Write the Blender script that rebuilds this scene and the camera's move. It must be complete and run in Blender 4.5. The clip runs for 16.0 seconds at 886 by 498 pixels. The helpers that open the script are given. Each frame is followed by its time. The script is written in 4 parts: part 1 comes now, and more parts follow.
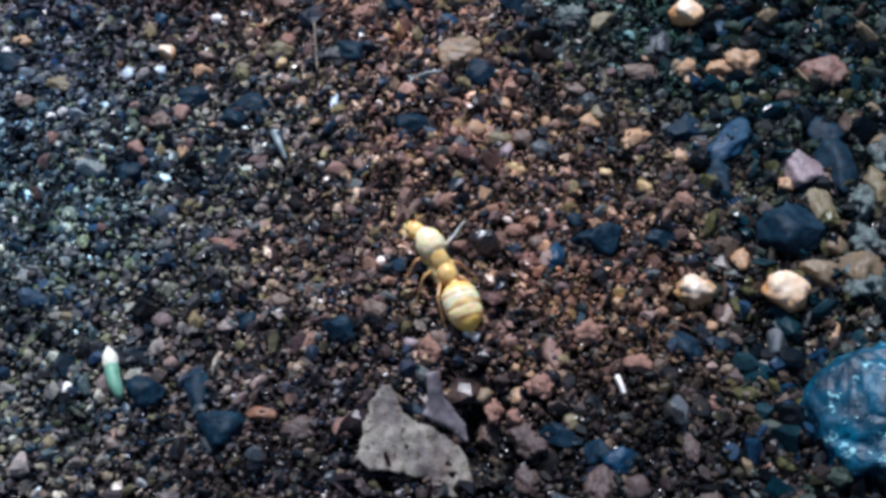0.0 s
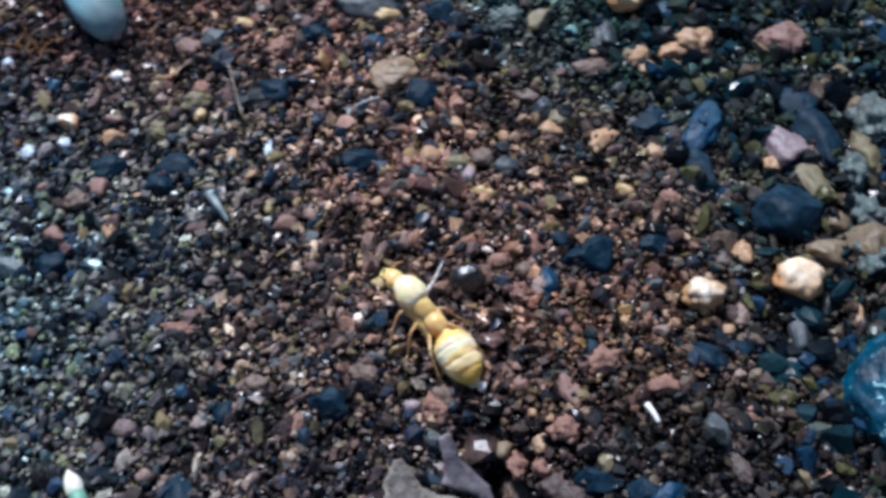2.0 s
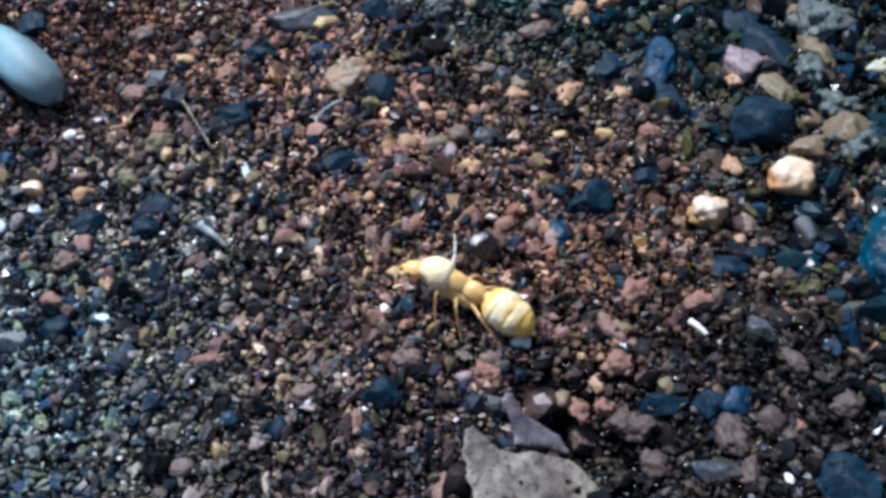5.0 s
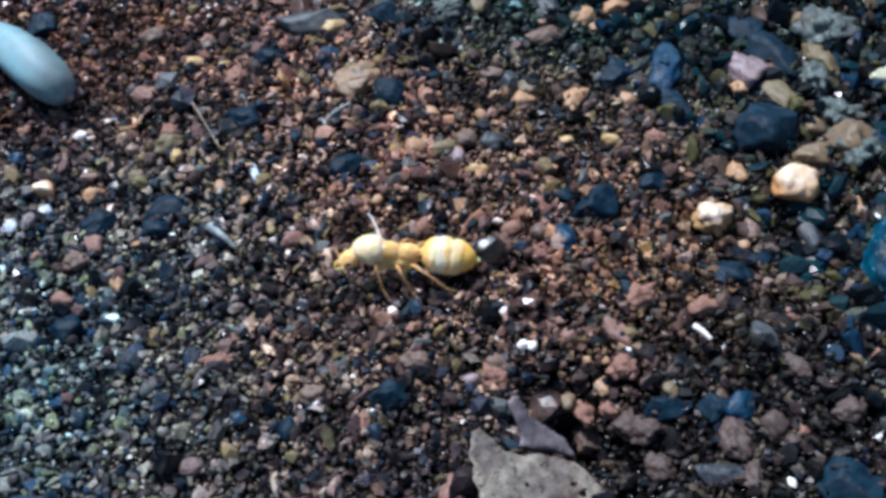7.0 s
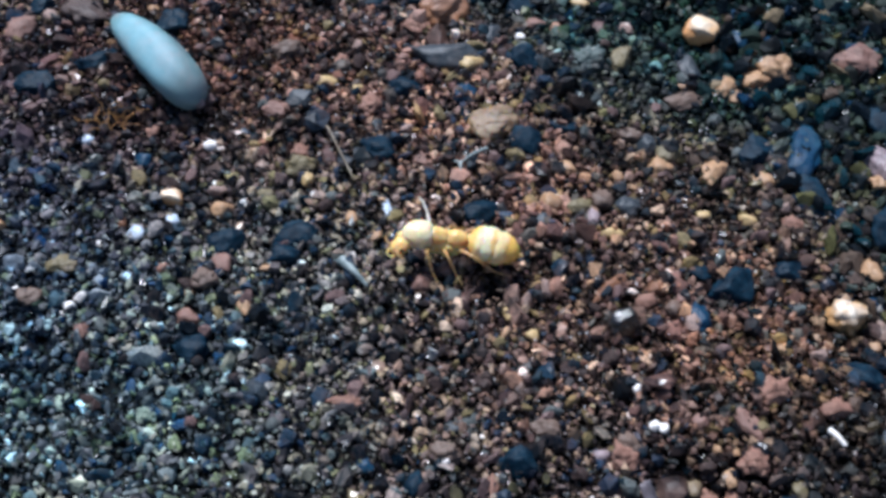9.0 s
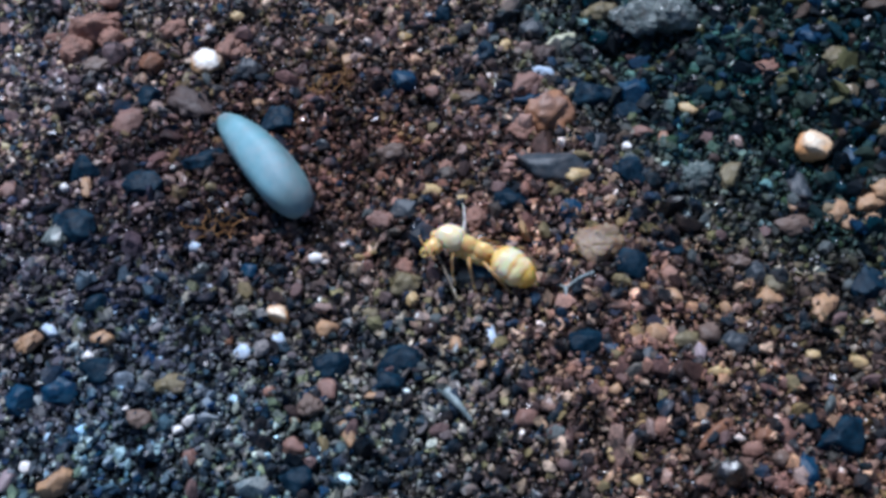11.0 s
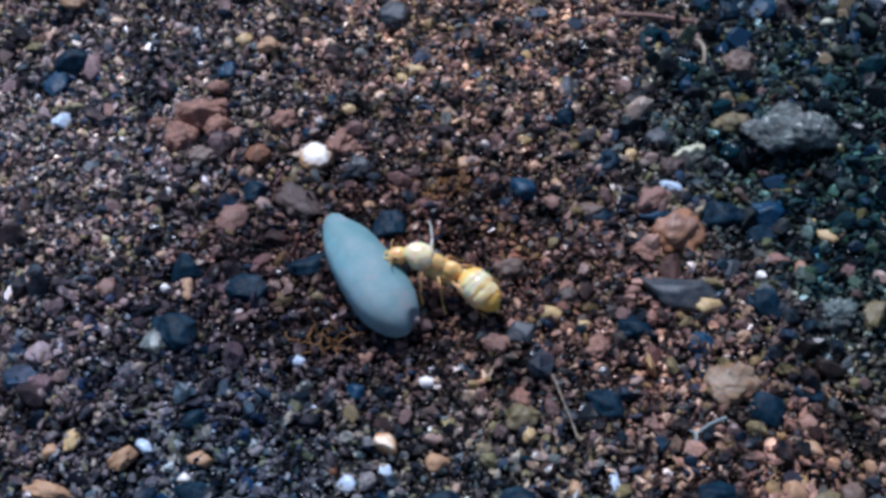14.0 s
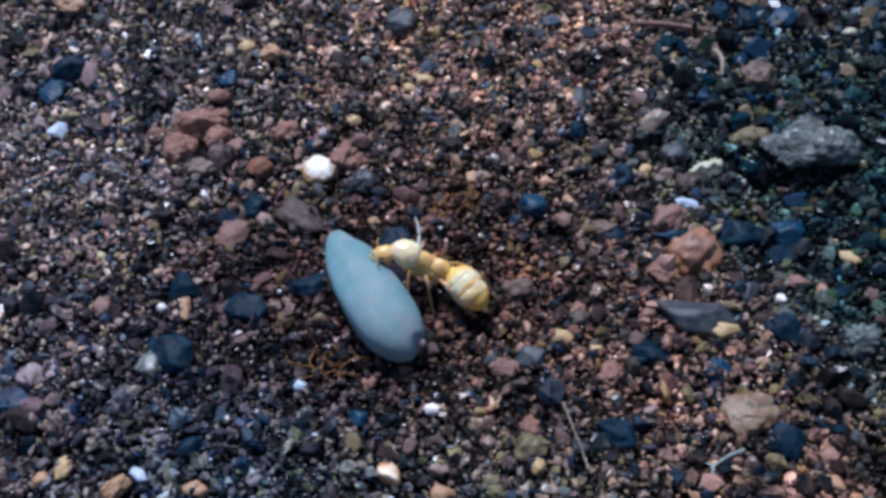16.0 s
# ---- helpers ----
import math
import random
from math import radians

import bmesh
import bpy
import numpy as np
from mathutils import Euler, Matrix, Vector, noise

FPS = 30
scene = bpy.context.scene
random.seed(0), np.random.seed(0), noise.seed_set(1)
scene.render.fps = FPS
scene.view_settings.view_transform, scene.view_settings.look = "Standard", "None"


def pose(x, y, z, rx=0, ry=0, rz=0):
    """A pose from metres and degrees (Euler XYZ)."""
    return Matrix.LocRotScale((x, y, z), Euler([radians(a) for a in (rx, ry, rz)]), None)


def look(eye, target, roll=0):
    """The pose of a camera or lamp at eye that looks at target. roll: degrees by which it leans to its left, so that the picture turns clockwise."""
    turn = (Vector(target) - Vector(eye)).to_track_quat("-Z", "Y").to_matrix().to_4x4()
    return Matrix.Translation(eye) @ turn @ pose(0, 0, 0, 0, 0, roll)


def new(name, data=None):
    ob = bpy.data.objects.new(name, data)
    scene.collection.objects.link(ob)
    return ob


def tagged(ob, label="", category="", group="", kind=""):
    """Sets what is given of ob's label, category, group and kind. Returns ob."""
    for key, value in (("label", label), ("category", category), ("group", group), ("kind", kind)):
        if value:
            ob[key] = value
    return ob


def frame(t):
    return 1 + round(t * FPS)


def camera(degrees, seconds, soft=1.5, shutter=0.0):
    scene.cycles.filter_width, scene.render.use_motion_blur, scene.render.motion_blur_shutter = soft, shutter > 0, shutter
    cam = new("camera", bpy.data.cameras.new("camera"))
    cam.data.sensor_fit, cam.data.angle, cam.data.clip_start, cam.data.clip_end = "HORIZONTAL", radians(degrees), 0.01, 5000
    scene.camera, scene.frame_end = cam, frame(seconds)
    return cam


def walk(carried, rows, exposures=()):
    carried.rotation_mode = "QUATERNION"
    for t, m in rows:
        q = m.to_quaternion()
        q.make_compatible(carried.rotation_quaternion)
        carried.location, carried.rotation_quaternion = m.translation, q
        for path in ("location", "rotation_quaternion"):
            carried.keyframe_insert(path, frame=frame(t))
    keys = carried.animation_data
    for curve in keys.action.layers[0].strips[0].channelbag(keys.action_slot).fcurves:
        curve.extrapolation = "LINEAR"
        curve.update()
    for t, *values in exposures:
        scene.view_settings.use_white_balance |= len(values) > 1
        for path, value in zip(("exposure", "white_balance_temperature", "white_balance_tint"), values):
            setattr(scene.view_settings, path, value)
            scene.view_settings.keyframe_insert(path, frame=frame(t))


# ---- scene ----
MM = 0.001  # the place is a hand's width of ground; numbers below are millimetres

cam = camera(42.49, 16.0, soft=3.6, shutter=0.5)
CAMERA_ROWS = [
    (0.0, -0.001, -18.001, 31.176, 36.98, 1.72, 0.12),
    (0.5, 0.222, -17.828, 31.137, 36.81, 1.96, -0.09),
    (1.0, -0.896, -16.940, 30.213, 36.42, 0.98, -1.07),
    (1.5, -1.910, -16.010, 30.435, 35.97, 1.83, -4.64),
    (2.0, -2.851, -14.567, 28.822, 37.01, 2.62, -10.75),
    (2.5, -2.815, -15.745, 28.080, 38.25, 4.39, -16.58),
    (3.0, -6.470, -14.693, 28.836, 37.60, 5.43, -22.85),
    (3.5, -6.575, -14.956, 28.244, 38.15, 6.14, -24.53),
    (4.0, -6.845, -15.056, 27.880, 38.28, 5.95, -24.50),
    (4.2, -7.293, -15.121, 27.816, 38.51, 5.67, -24.31),
    (6.5, -6.868, -15.068, 27.754, 38.35, 6.11, -24.35),
    (7.0, -7.448, -15.103, 28.189, 38.41, 5.43, -24.02),
    (7.5, -8.776, -14.676, 29.275, 38.42, 3.25, -23.26),
    (8.0, -9.810, -13.701, 29.671, 38.26, 0.89, -22.39),
    (8.5, -11.141, -12.754, 29.714, 38.20, 0.39, -20.43),
    (8.7, -11.109, -12.220, 29.618, 37.95, 0.38, -19.77),
    (10.8, -11.829, -6.756, 33.271, 35.39, 0.81, -16.01),
    (11.0, -11.271, -6.430, 33.107, 35.38, 1.47, -15.71),
    (11.5, -10.414, -5.210, 34.042, 35.02, 1.88, -15.51),
    (12.0, -11.863, -4.401, 34.949, 36.53, 1.60, -14.98),
    (12.5, -12.893, -3.048, 35.155, 37.01, 1.37, -13.07),
    (13.0, -13.011, -3.806, 35.529, 37.42, 0.90, -12.19),
    (13.5, -12.898, -1.973, 33.394, 37.06, 1.25, -11.92),
    (14.0, -12.662, -1.929, 33.035, 37.05, 1.61, -11.75),
    (14.5, -12.730, -1.886, 32.949, 36.94, 1.52, -11.74),
    (15.0, -12.765, -1.438, 32.798, 36.57, 1.66, -11.39),
    (15.5, -12.339, 0.000, 32.504, 36.30, 1.56, -11.30),
    (16.0, -12.308, -0.280, 32.454, 36.60, 1.72, -11.22),
]
walk(cam, [(t, pose(x * MM, y * MM, z * MM, rx, ry, rz)) for t, x, y, z, rx, ry, rz in CAMERA_ROWS],
     exposures=[(0.0, 0.32, 5500, 13), (2.0, 0.40, 5400, 10), (3.5, 0.54, 5410, 13), (8.5, 0.48, 5530, 11), (11.0, 0.12, 5210, 12), (12.5, 0.16, 5310, 11), (13.0, 0.18, 5310, 12), (13.5, 0.09, 5260, 14), (14.5, 0.04, 5210, 16), (16.0, 0.01, 5210, 17)])

# ---- light: open daylight from a high, hazy sun and a blue sky ----
SUN_UP, SUN_ROUND = 58.0, -8.0   # degrees above the horizon; clockwise from +y
world = bpy.data.worlds.new("sky")
scene.world = world
world.use_nodes = True
wn = world.node_tree.nodes
sky = wn.new("ShaderNodeTexSky")
sky.sky_type, sky.sun_disc = 'NISHITA', False
sky.sun_elevation, sky.sun_rotation = radians(SUN_UP), radians(SUN_ROUND)
world.node_tree.links.new(sky.outputs[0], wn["Background"].inputs[0])
wn["Background"].inputs[1].default_value = 0.05
sun = new("sun", bpy.data.lights.new("sun", 'SUN'))
sun.data.energy, sun.data.angle, sun.data.color = 4.0, radians(12.0), (1.0, 0.95, 0.89)
sx, sy = math.sin(radians(SUN_ROUND)), math.cos(radians(SUN_ROUND))
sun.matrix_world = look((sx, sy, math.tan(radians(SUN_UP))), (0, 0, 0))


# ---- materials ----
def nodes(name):
    m = bpy.data.materials.new(name)
    m.use_nodes = True
    return m, m.node_tree.nodes, m.node_tree.links, m.node_tree.nodes["Principled BSDF"]


def noise_tex(n, l, scale, detail=3.0, rough=0.6):
    t, c = n.new("ShaderNodeTexNoise"), n.new("ShaderNodeTexCoord")
    t.inputs["Scale"].default_value, t.inputs["Detail"].default_value, t.inputs["Roughness"].default_value = scale, detail, rough
    l.new(c.outputs["Object"], t.inputs["Vector"])
    return t


def mix_colour(n, l, fac, a, b, mode='MIX'):
    m = n.new("ShaderNodeMix")
    m.data_type, m.blend_type = 'RGBA', mode
    for value, k in ((fac, 0), (a, 6), (b, 7)):
        if isinstance(value, (tuple, float, int)):
            m.inputs[k].default_value = (*value, 1) if isinstance(value, tuple) else value
        else:
            l.new(value, m.inputs[k])
    return m.outputs[2]


def ramp(n, l, fac, stops, constant=False):
    r = n.new("ShaderNodeValToRGB")
    if constant:
        r.color_ramp.interpolation = 'CONSTANT'
    while len(r.color_ramp.elements) < len(stops):
        r.color_ramp.elements.new(0.5)
    for e, (p, c) in zip(r.color_ramp.elements, stops):
        e.position, e.color = p, (*c, 1)
    l.new(fac, r.inputs[0])
    return r.outputs[0]


def bump(n, l, height, b, strength, dist=0.00004):
    k = n.new("ShaderNodeBump")
    k.inputs["Strength"].default_value, k.inputs["Distance"].default_value = strength, dist
    l.new(height, k.inputs["Height"])
    l.new(k.outputs[0], b.inputs["Normal"])


def stone_material(name, c1, c2, speck, speck_amount=0.62, rough=0.5, spec=0.5, under=None, size=1.0, pale=False, mud=0.5):
    """Weathered mineral: two tones in patches, fine dark or light specks, a gritty skin."""
    m, n, l, b = nodes(name)
    patch, grit = noise_tex(n, l, 1400 / size, 5), noise_tex(n, l, 7000 / size, 4, 0.7)
    base = mix_colour(n, l, ramp(n, l, patch.outputs[0], [(0.38, (0, 0, 0)), (0.62, (1, 1, 1))]), c1, c2)
    dots = ramp(n, l, grit.outputs[0], [(speck_amount, (0, 0, 0)), (min(speck_amount + 0.06, 1), (1, 1, 1))])
    colour = mix_colour(n, l, dots, base, speck)
    worn = ramp(n, l, noise_tex(n, l, 2900 / size, 4, 0.7).outputs[0], [(0.33, (0.6, 0.62, 0.64)), (0.5, (0.95, 0.95, 0.95)), (0.68, (1.32, 1.28, 1.24))])
    colour = mix_colour(n, l, 0.0 if pale else 1.0, colour, worn, 'MULTIPLY')
    if not pale:   # earth clinging to the stone
        clay = ramp(n, l, noise_tex(n, l, 1900 / size, 5, 0.75).outputs[0], [(0.5, (0, 0, 0)), (0.64, (mud, mud, mud))])
        colour = mix_colour(n, l, clay, colour, (0.11, 0.072, 0.055))
    if under:   # earth stain low on the stone
        c, z = n.new("ShaderNodeTexCoord"), n.new("ShaderNodeSeparateXYZ")
        l.new(c.outputs["Generated"], z.inputs[0])
        k = n.new("ShaderNodeMath")
        k.operation, k.inputs[1].default_value = 'MULTIPLY_ADD', 0.7
        l.new(patch.outputs[0], k.inputs[0])
        l.new(z.outputs[2], k.inputs[2])
        r = n.new("ShaderNodeMapRange")
        r.inputs[1].default_value, r.inputs[2].default_value, r.inputs[3].default_value, r.inputs[4].default_value = 0.98, 1.24, 1.0, 0.0
        l.new(k.outputs[0], r.inputs[0])
        colour = mix_colour(n, l, r.outputs[0], colour, under)
    l.new(colour, b.inputs["Base Color"])
    r = n.new("ShaderNodeMapRange")
    r.inputs[3].default_value, r.inputs[4].default_value = rough - 0.18, rough + 0.22
    l.new(grit.outputs[0], r.inputs[0])
    l.new(r.outputs[0], b.inputs["Roughness"])
    b.inputs["Specular IOR Level"].default_value = spec
    bump(n, l, grit.outputs[0], b, 0.6, 0.00004 * size)
    return m


LOOKS = {
    "white": ("chalky white little stone", stone_material("white_stone", (0.93, 0.91, 0.87), (0.84, 0.76, 0.68), (0.8, 0.66, 0.5), 0.66, 0.3, pale=True)),
    "stained": ("white pebble stained rusty orange underneath", stone_material("stained_stone", (0.96, 0.86, 0.68), (0.8, 0.5, 0.25), (0.96, 0.9, 0.78), 0.6, 0.3, under=(0.66, 0.33, 0.13), pale=True)),
    "bright": ("bright white pebble with an orange stain underneath", stone_material("bright_stone", (0.97, 0.95, 0.9), (0.95, 0.88, 0.76), (0.97, 0.96, 0.94), 0.6, 0.3, under=(0.7, 0.42, 0.2), pale=True)),
    "speckled": ("white pebble with dark specks", stone_material("speckled_stone", (0.86, 0.76, 0.62), (0.66, 0.44, 0.25), (0.16, 0.1, 0.07), 0.63, 0.35, under=(0.5, 0.29, 0.12), pale=True)),
    "tan": ("rough tan grit stone on soil", stone_material("tan_stone", (0.5, 0.3, 0.155), (0.34, 0.2, 0.11), (0.66, 0.5, 0.33), 0.62, 0.5)),
    "straw": ("straw-yellow little stone on soil", stone_material("straw_stone", (0.62, 0.45, 0.2), (0.5, 0.34, 0.16), (0.75, 0.65, 0.45), 0.62, 0.45)),
    "brown": ("dull brown stone half sunk in soil", stone_material("brown_stone", (0.17, 0.11, 0.08), (0.11, 0.08, 0.065), (0.25, 0.18, 0.13), 0.62, 0.55)),
    "umber": ("dark umber-brown stone in damp soil", stone_material("umber_stone", (0.085, 0.055, 0.045), (0.05, 0.036, 0.034), (0.14, 0.1, 0.08), 0.6, 0.6)),
    "dun": ("dun-coloured rough stone among dark grit", stone_material("dun_stone", (0.23, 0.165, 0.09), (0.14, 0.105, 0.065), (0.34, 0.27, 0.18), 0.62, 0.5)),
    "greygreen": ("rough grey-green gritty lump", stone_material("greygreen_stone", (0.1, 0.135, 0.125), (0.05, 0.075, 0.075), (0.28, 0.33, 0.3), 0.58, 0.6, size=1.5)),
    "clay": ("crumbly reddish-brown lump of clay", stone_material("clay_lump", (0.29, 0.15, 0.105), (0.19, 0.095, 0.068), (0.4, 0.24, 0.17), 0.57, 0.7, mud=0.2)),
    "rust": ("rust-orange flake of stone", stone_material("rust_stone", (0.24, 0.105, 0.05), (0.17, 0.075, 0.038), (0.34, 0.22, 0.13), 0.62, 0.55)),
    "slate": ("dark blue-black worn pebble", stone_material("slate_stone", (0.003, 0.015, 0.03), (0.007, 0.03, 0.052), (0.04, 0.085, 0.115), 0.67, 0.5, 0.14, mud=0.1)),
    "blue": ("deep blue-grey angular pebble", stone_material("blue_stone", (0.003, 0.036, 0.088), (0.008, 0.05, 0.092), (0.06, 0.14, 0.2), 0.64, 0.45, 0.3, mud=0.15)),
    "greyblue": ("weathered blue-grey pebble in grit", stone_material("greyblue_stone", (0.03, 0.045, 0.058), (0.055, 0.06, 0.066), (0.15, 0.17, 0.185), 0.64, 0.5, mud=0.2)),
    "paleblue": ("pale bluish chip of quartz", stone_material("paleblue_stone", (0.6, 0.72, 0.85), (0.5, 0.6, 0.72), (0.8, 0.85, 0.9), 0.6, 0.25)),
    "pink": ("dusty pink-brown stone on soil", stone_material("pink_stone", (0.27, 0.145, 0.11), (0.18, 0.1, 0.08), (0.38, 0.26, 0.2), 0.6, 0.6)),
    "peach": ("pinkish stone with an orange-tan lower half", stone_material("peach_stone", (0.36, 0.22, 0.16), (0.25, 0.13, 0.085), (0.5, 0.34, 0.26), 0.6, 0.5, under=(0.34, 0.16, 0.075))),
    "lilac": ("pale lilac-grey stone on soil", stone_material("lilac_stone", (0.36, 0.28, 0.29), (0.24, 0.18, 0.19), (0.5, 0.44, 0.46), 0.6, 0.5)),
    "olive": ("olive-brown gritty stone in soil", stone_material("olive_stone", (0.2, 0.16, 0.075), (0.14, 0.12, 0.07), (0.3, 0.26, 0.15), 0.6, 0.55)),
    "jade": ("pale greenish-white stone sliver", stone_material("jade_stone", (0.58, 0.6, 0.42), (0.48, 0.46, 0.32), (0.7, 0.68, 0.55), 0.62, 0.4, mud=0.1)),
    "quartz": ("cloudy grey lump of quartz", stone_material("quartz_stone", (0.22, 0.25, 0.235), (0.06, 0.08, 0.075), (0.5, 0.54, 0.52), 0.64, 0.22)),
}

# Loose grains: each one its own tint, from black grit through browns to pale quartz.
GRAIN_STOPS = [(0.0, (0.005, 0.008, 0.012)), (0.09, (0.01, 0.028, 0.042)), (0.17, (0.016, 0.038, 0.075)), (0.24, (0.055, 0.04, 0.042)),
               (0.33, (0.12, 0.085, 0.082)), (0.45, (0.205, 0.148, 0.125)), (0.56, (0.095, 0.115, 0.115)), (0.63, (0.195, 0.168, 0.082)),
               (0.71, (0.27, 0.21, 0.185)), (0.8, (0.36, 0.268, 0.18)), (0.88, (0.27, 0.175, 0.13)), (0.93, (0.52, 0.43, 0.33)),
               (0.985, (0.86, 0.82, 0.77))]


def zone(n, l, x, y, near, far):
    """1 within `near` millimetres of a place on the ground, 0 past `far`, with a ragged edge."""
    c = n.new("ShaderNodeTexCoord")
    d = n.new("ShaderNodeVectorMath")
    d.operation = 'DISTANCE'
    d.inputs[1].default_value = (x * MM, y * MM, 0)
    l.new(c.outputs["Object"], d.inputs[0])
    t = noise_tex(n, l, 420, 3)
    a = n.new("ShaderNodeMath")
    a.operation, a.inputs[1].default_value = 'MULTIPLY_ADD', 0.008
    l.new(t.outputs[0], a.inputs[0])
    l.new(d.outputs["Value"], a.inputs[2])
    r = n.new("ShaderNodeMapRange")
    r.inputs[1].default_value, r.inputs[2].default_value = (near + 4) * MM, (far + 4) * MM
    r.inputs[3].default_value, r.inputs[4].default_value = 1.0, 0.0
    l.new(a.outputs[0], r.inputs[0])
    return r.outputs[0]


# Where the soil differs: pale and warm sand in places, dark blue gravel elsewhere.
# Warm middle, teal flanks and dark hollows are lens cast and shade painted in.
LIGHTENED_ZONES = [(-4.0, 35.0, 4.0, 10.0, (2.0, 1.75, 1.55)), (-18.0, 38.0, 4.0, 11.0, (1.32, 1.38, 1.44)), (1.5, 7.5, 4.0, 9.0, (1.12, 0.97, 0.88)),
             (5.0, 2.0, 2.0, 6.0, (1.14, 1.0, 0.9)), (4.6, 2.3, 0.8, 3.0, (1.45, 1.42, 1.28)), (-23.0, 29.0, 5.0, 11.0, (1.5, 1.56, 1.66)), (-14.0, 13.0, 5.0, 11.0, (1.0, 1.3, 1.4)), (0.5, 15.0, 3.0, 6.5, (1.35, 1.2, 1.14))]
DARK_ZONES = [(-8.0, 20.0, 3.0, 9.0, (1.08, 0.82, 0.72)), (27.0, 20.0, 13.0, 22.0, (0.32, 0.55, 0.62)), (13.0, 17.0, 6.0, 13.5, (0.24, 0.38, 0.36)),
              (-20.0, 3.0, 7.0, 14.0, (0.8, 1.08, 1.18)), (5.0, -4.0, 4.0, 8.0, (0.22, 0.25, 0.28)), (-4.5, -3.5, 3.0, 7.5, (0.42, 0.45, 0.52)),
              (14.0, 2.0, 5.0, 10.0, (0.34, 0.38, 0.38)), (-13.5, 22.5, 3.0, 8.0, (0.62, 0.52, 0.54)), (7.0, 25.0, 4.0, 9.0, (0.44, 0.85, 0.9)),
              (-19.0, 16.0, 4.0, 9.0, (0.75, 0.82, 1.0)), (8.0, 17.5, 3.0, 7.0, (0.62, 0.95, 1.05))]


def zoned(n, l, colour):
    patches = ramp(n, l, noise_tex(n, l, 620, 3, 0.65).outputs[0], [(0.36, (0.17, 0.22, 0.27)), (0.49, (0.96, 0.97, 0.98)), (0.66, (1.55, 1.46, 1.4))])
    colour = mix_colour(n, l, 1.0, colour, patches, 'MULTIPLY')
    # multiplies in the place tints, painted lens cast and shade included
    for x, y, near, far, tint in LIGHTENED_ZONES + DARK_ZONES:
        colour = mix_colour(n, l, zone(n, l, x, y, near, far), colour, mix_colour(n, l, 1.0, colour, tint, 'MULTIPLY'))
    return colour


def grain_material(name, per_object, stops, plain=False):
    m, n, l, b = nodes(name)
    if per_object:
        pick = n.new("ShaderNodeObjectInfo").outputs["Random"]
    else:
        pick = n.new("ShaderNodeNewGeometry").outputs["Random Per Island"]
    tint = ramp(n, l, pick, stops, constant=True)
    grit = noise_tex(n, l, 9000, 3, 0.7)
    shade = ramp(n, l, grit.outputs[0], [(0.3, (0.5, 0.53, 0.55)), (0.7, (1.55, 1.46, 1.4))])
    tint = mix_colour(n, l, 1.0, tint, shade, 'MULTIPLY')
    if not plain:   # dried mud that clings to the grains
        tint = mix_colour(n, l, ramp(n, l, noise_tex(n, l, 1500, 4, 0.7).outputs[0], [(0.42, (0, 0, 0)), (0.66, (0.38, 0.38, 0.38))]), tint, (0.135, 0.095, 0.08))
    b.inputs["Specular IOR Level"].default_value = 0.2
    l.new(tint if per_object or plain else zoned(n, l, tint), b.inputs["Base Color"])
    k = n.new("ShaderNodeMath")
    k.operation = 'MULTIPLY'
    k.inputs[1].default_value = 37.7
    f = n.new("ShaderNodeMath")
    f.operation = 'FRACT'
    l.new(pick, k.inputs[0])
    l.new(k.outputs[0], f.inputs[0])
    l.new(ramp(n, l, f.outputs[0], [(0.0, (0.07, 0.07, 0.07)), (0.42, (0.3, 0.3, 0.3)), (1.0, (0.8, 0.8, 0.8))]), b.inputs["Roughness"])
    bump(n, l, grit.outputs[0], b, 0.5, 0.00002)
    return m


GRIT_STOPS = [(0.0, (0.003, 0.006, 0.01)), (0.25, (0.006, 0.016, 0.026)), (0.45, (0.012, 0.034, 0.062)), (0.55, (0.045, 0.032, 0.03)), (0.65, (0.15, 0.1, 0.095)),
              (0.78, (0.1, 0.12, 0.12)), (0.87, (0.2, 0.165, 0.085)), (0.93, (0.3, 0.22, 0.19))]
GRAIN = grain_material("sand_grain", False, GRAIN_STOPS)
GRIT = grain_material("dark_grit", False, GRIT_STOPS)
FINE = grain_material("fine_crumbs", False, [(0.0, (0.006, 0.012, 0.018)), (0.2, (0.016, 0.036, 0.048)), (0.34, (0.095, 0.068, 0.06)), (0.5, (0.17, 0.122, 0.1)),
                                            (0.67, (0.25, 0.18, 0.142)), (0.8, (0.11, 0.12, 0.112)), (0.89, (0.34, 0.26, 0.19))])
GRAVEL = grain_material("teal_gravel", False, [(0.0, (0.003, 0.006, 0.009)), (0.33, (0.005, 0.026, 0.036)), (0.52, (0.03, 0.046, 0.036)), (0.63, (0.01, 0.034, 0.07)),
                                              (0.73, (0.085, 0.085, 0.036)), (0.82, (0.06, 0.075, 0.066)), (0.89, (0.08, 0.058, 0.044)), (0.96, (0.2, 0.16, 0.1))], True)
PEBBLE = grain_material("grit_pebble", True, GRIT_STOPS)


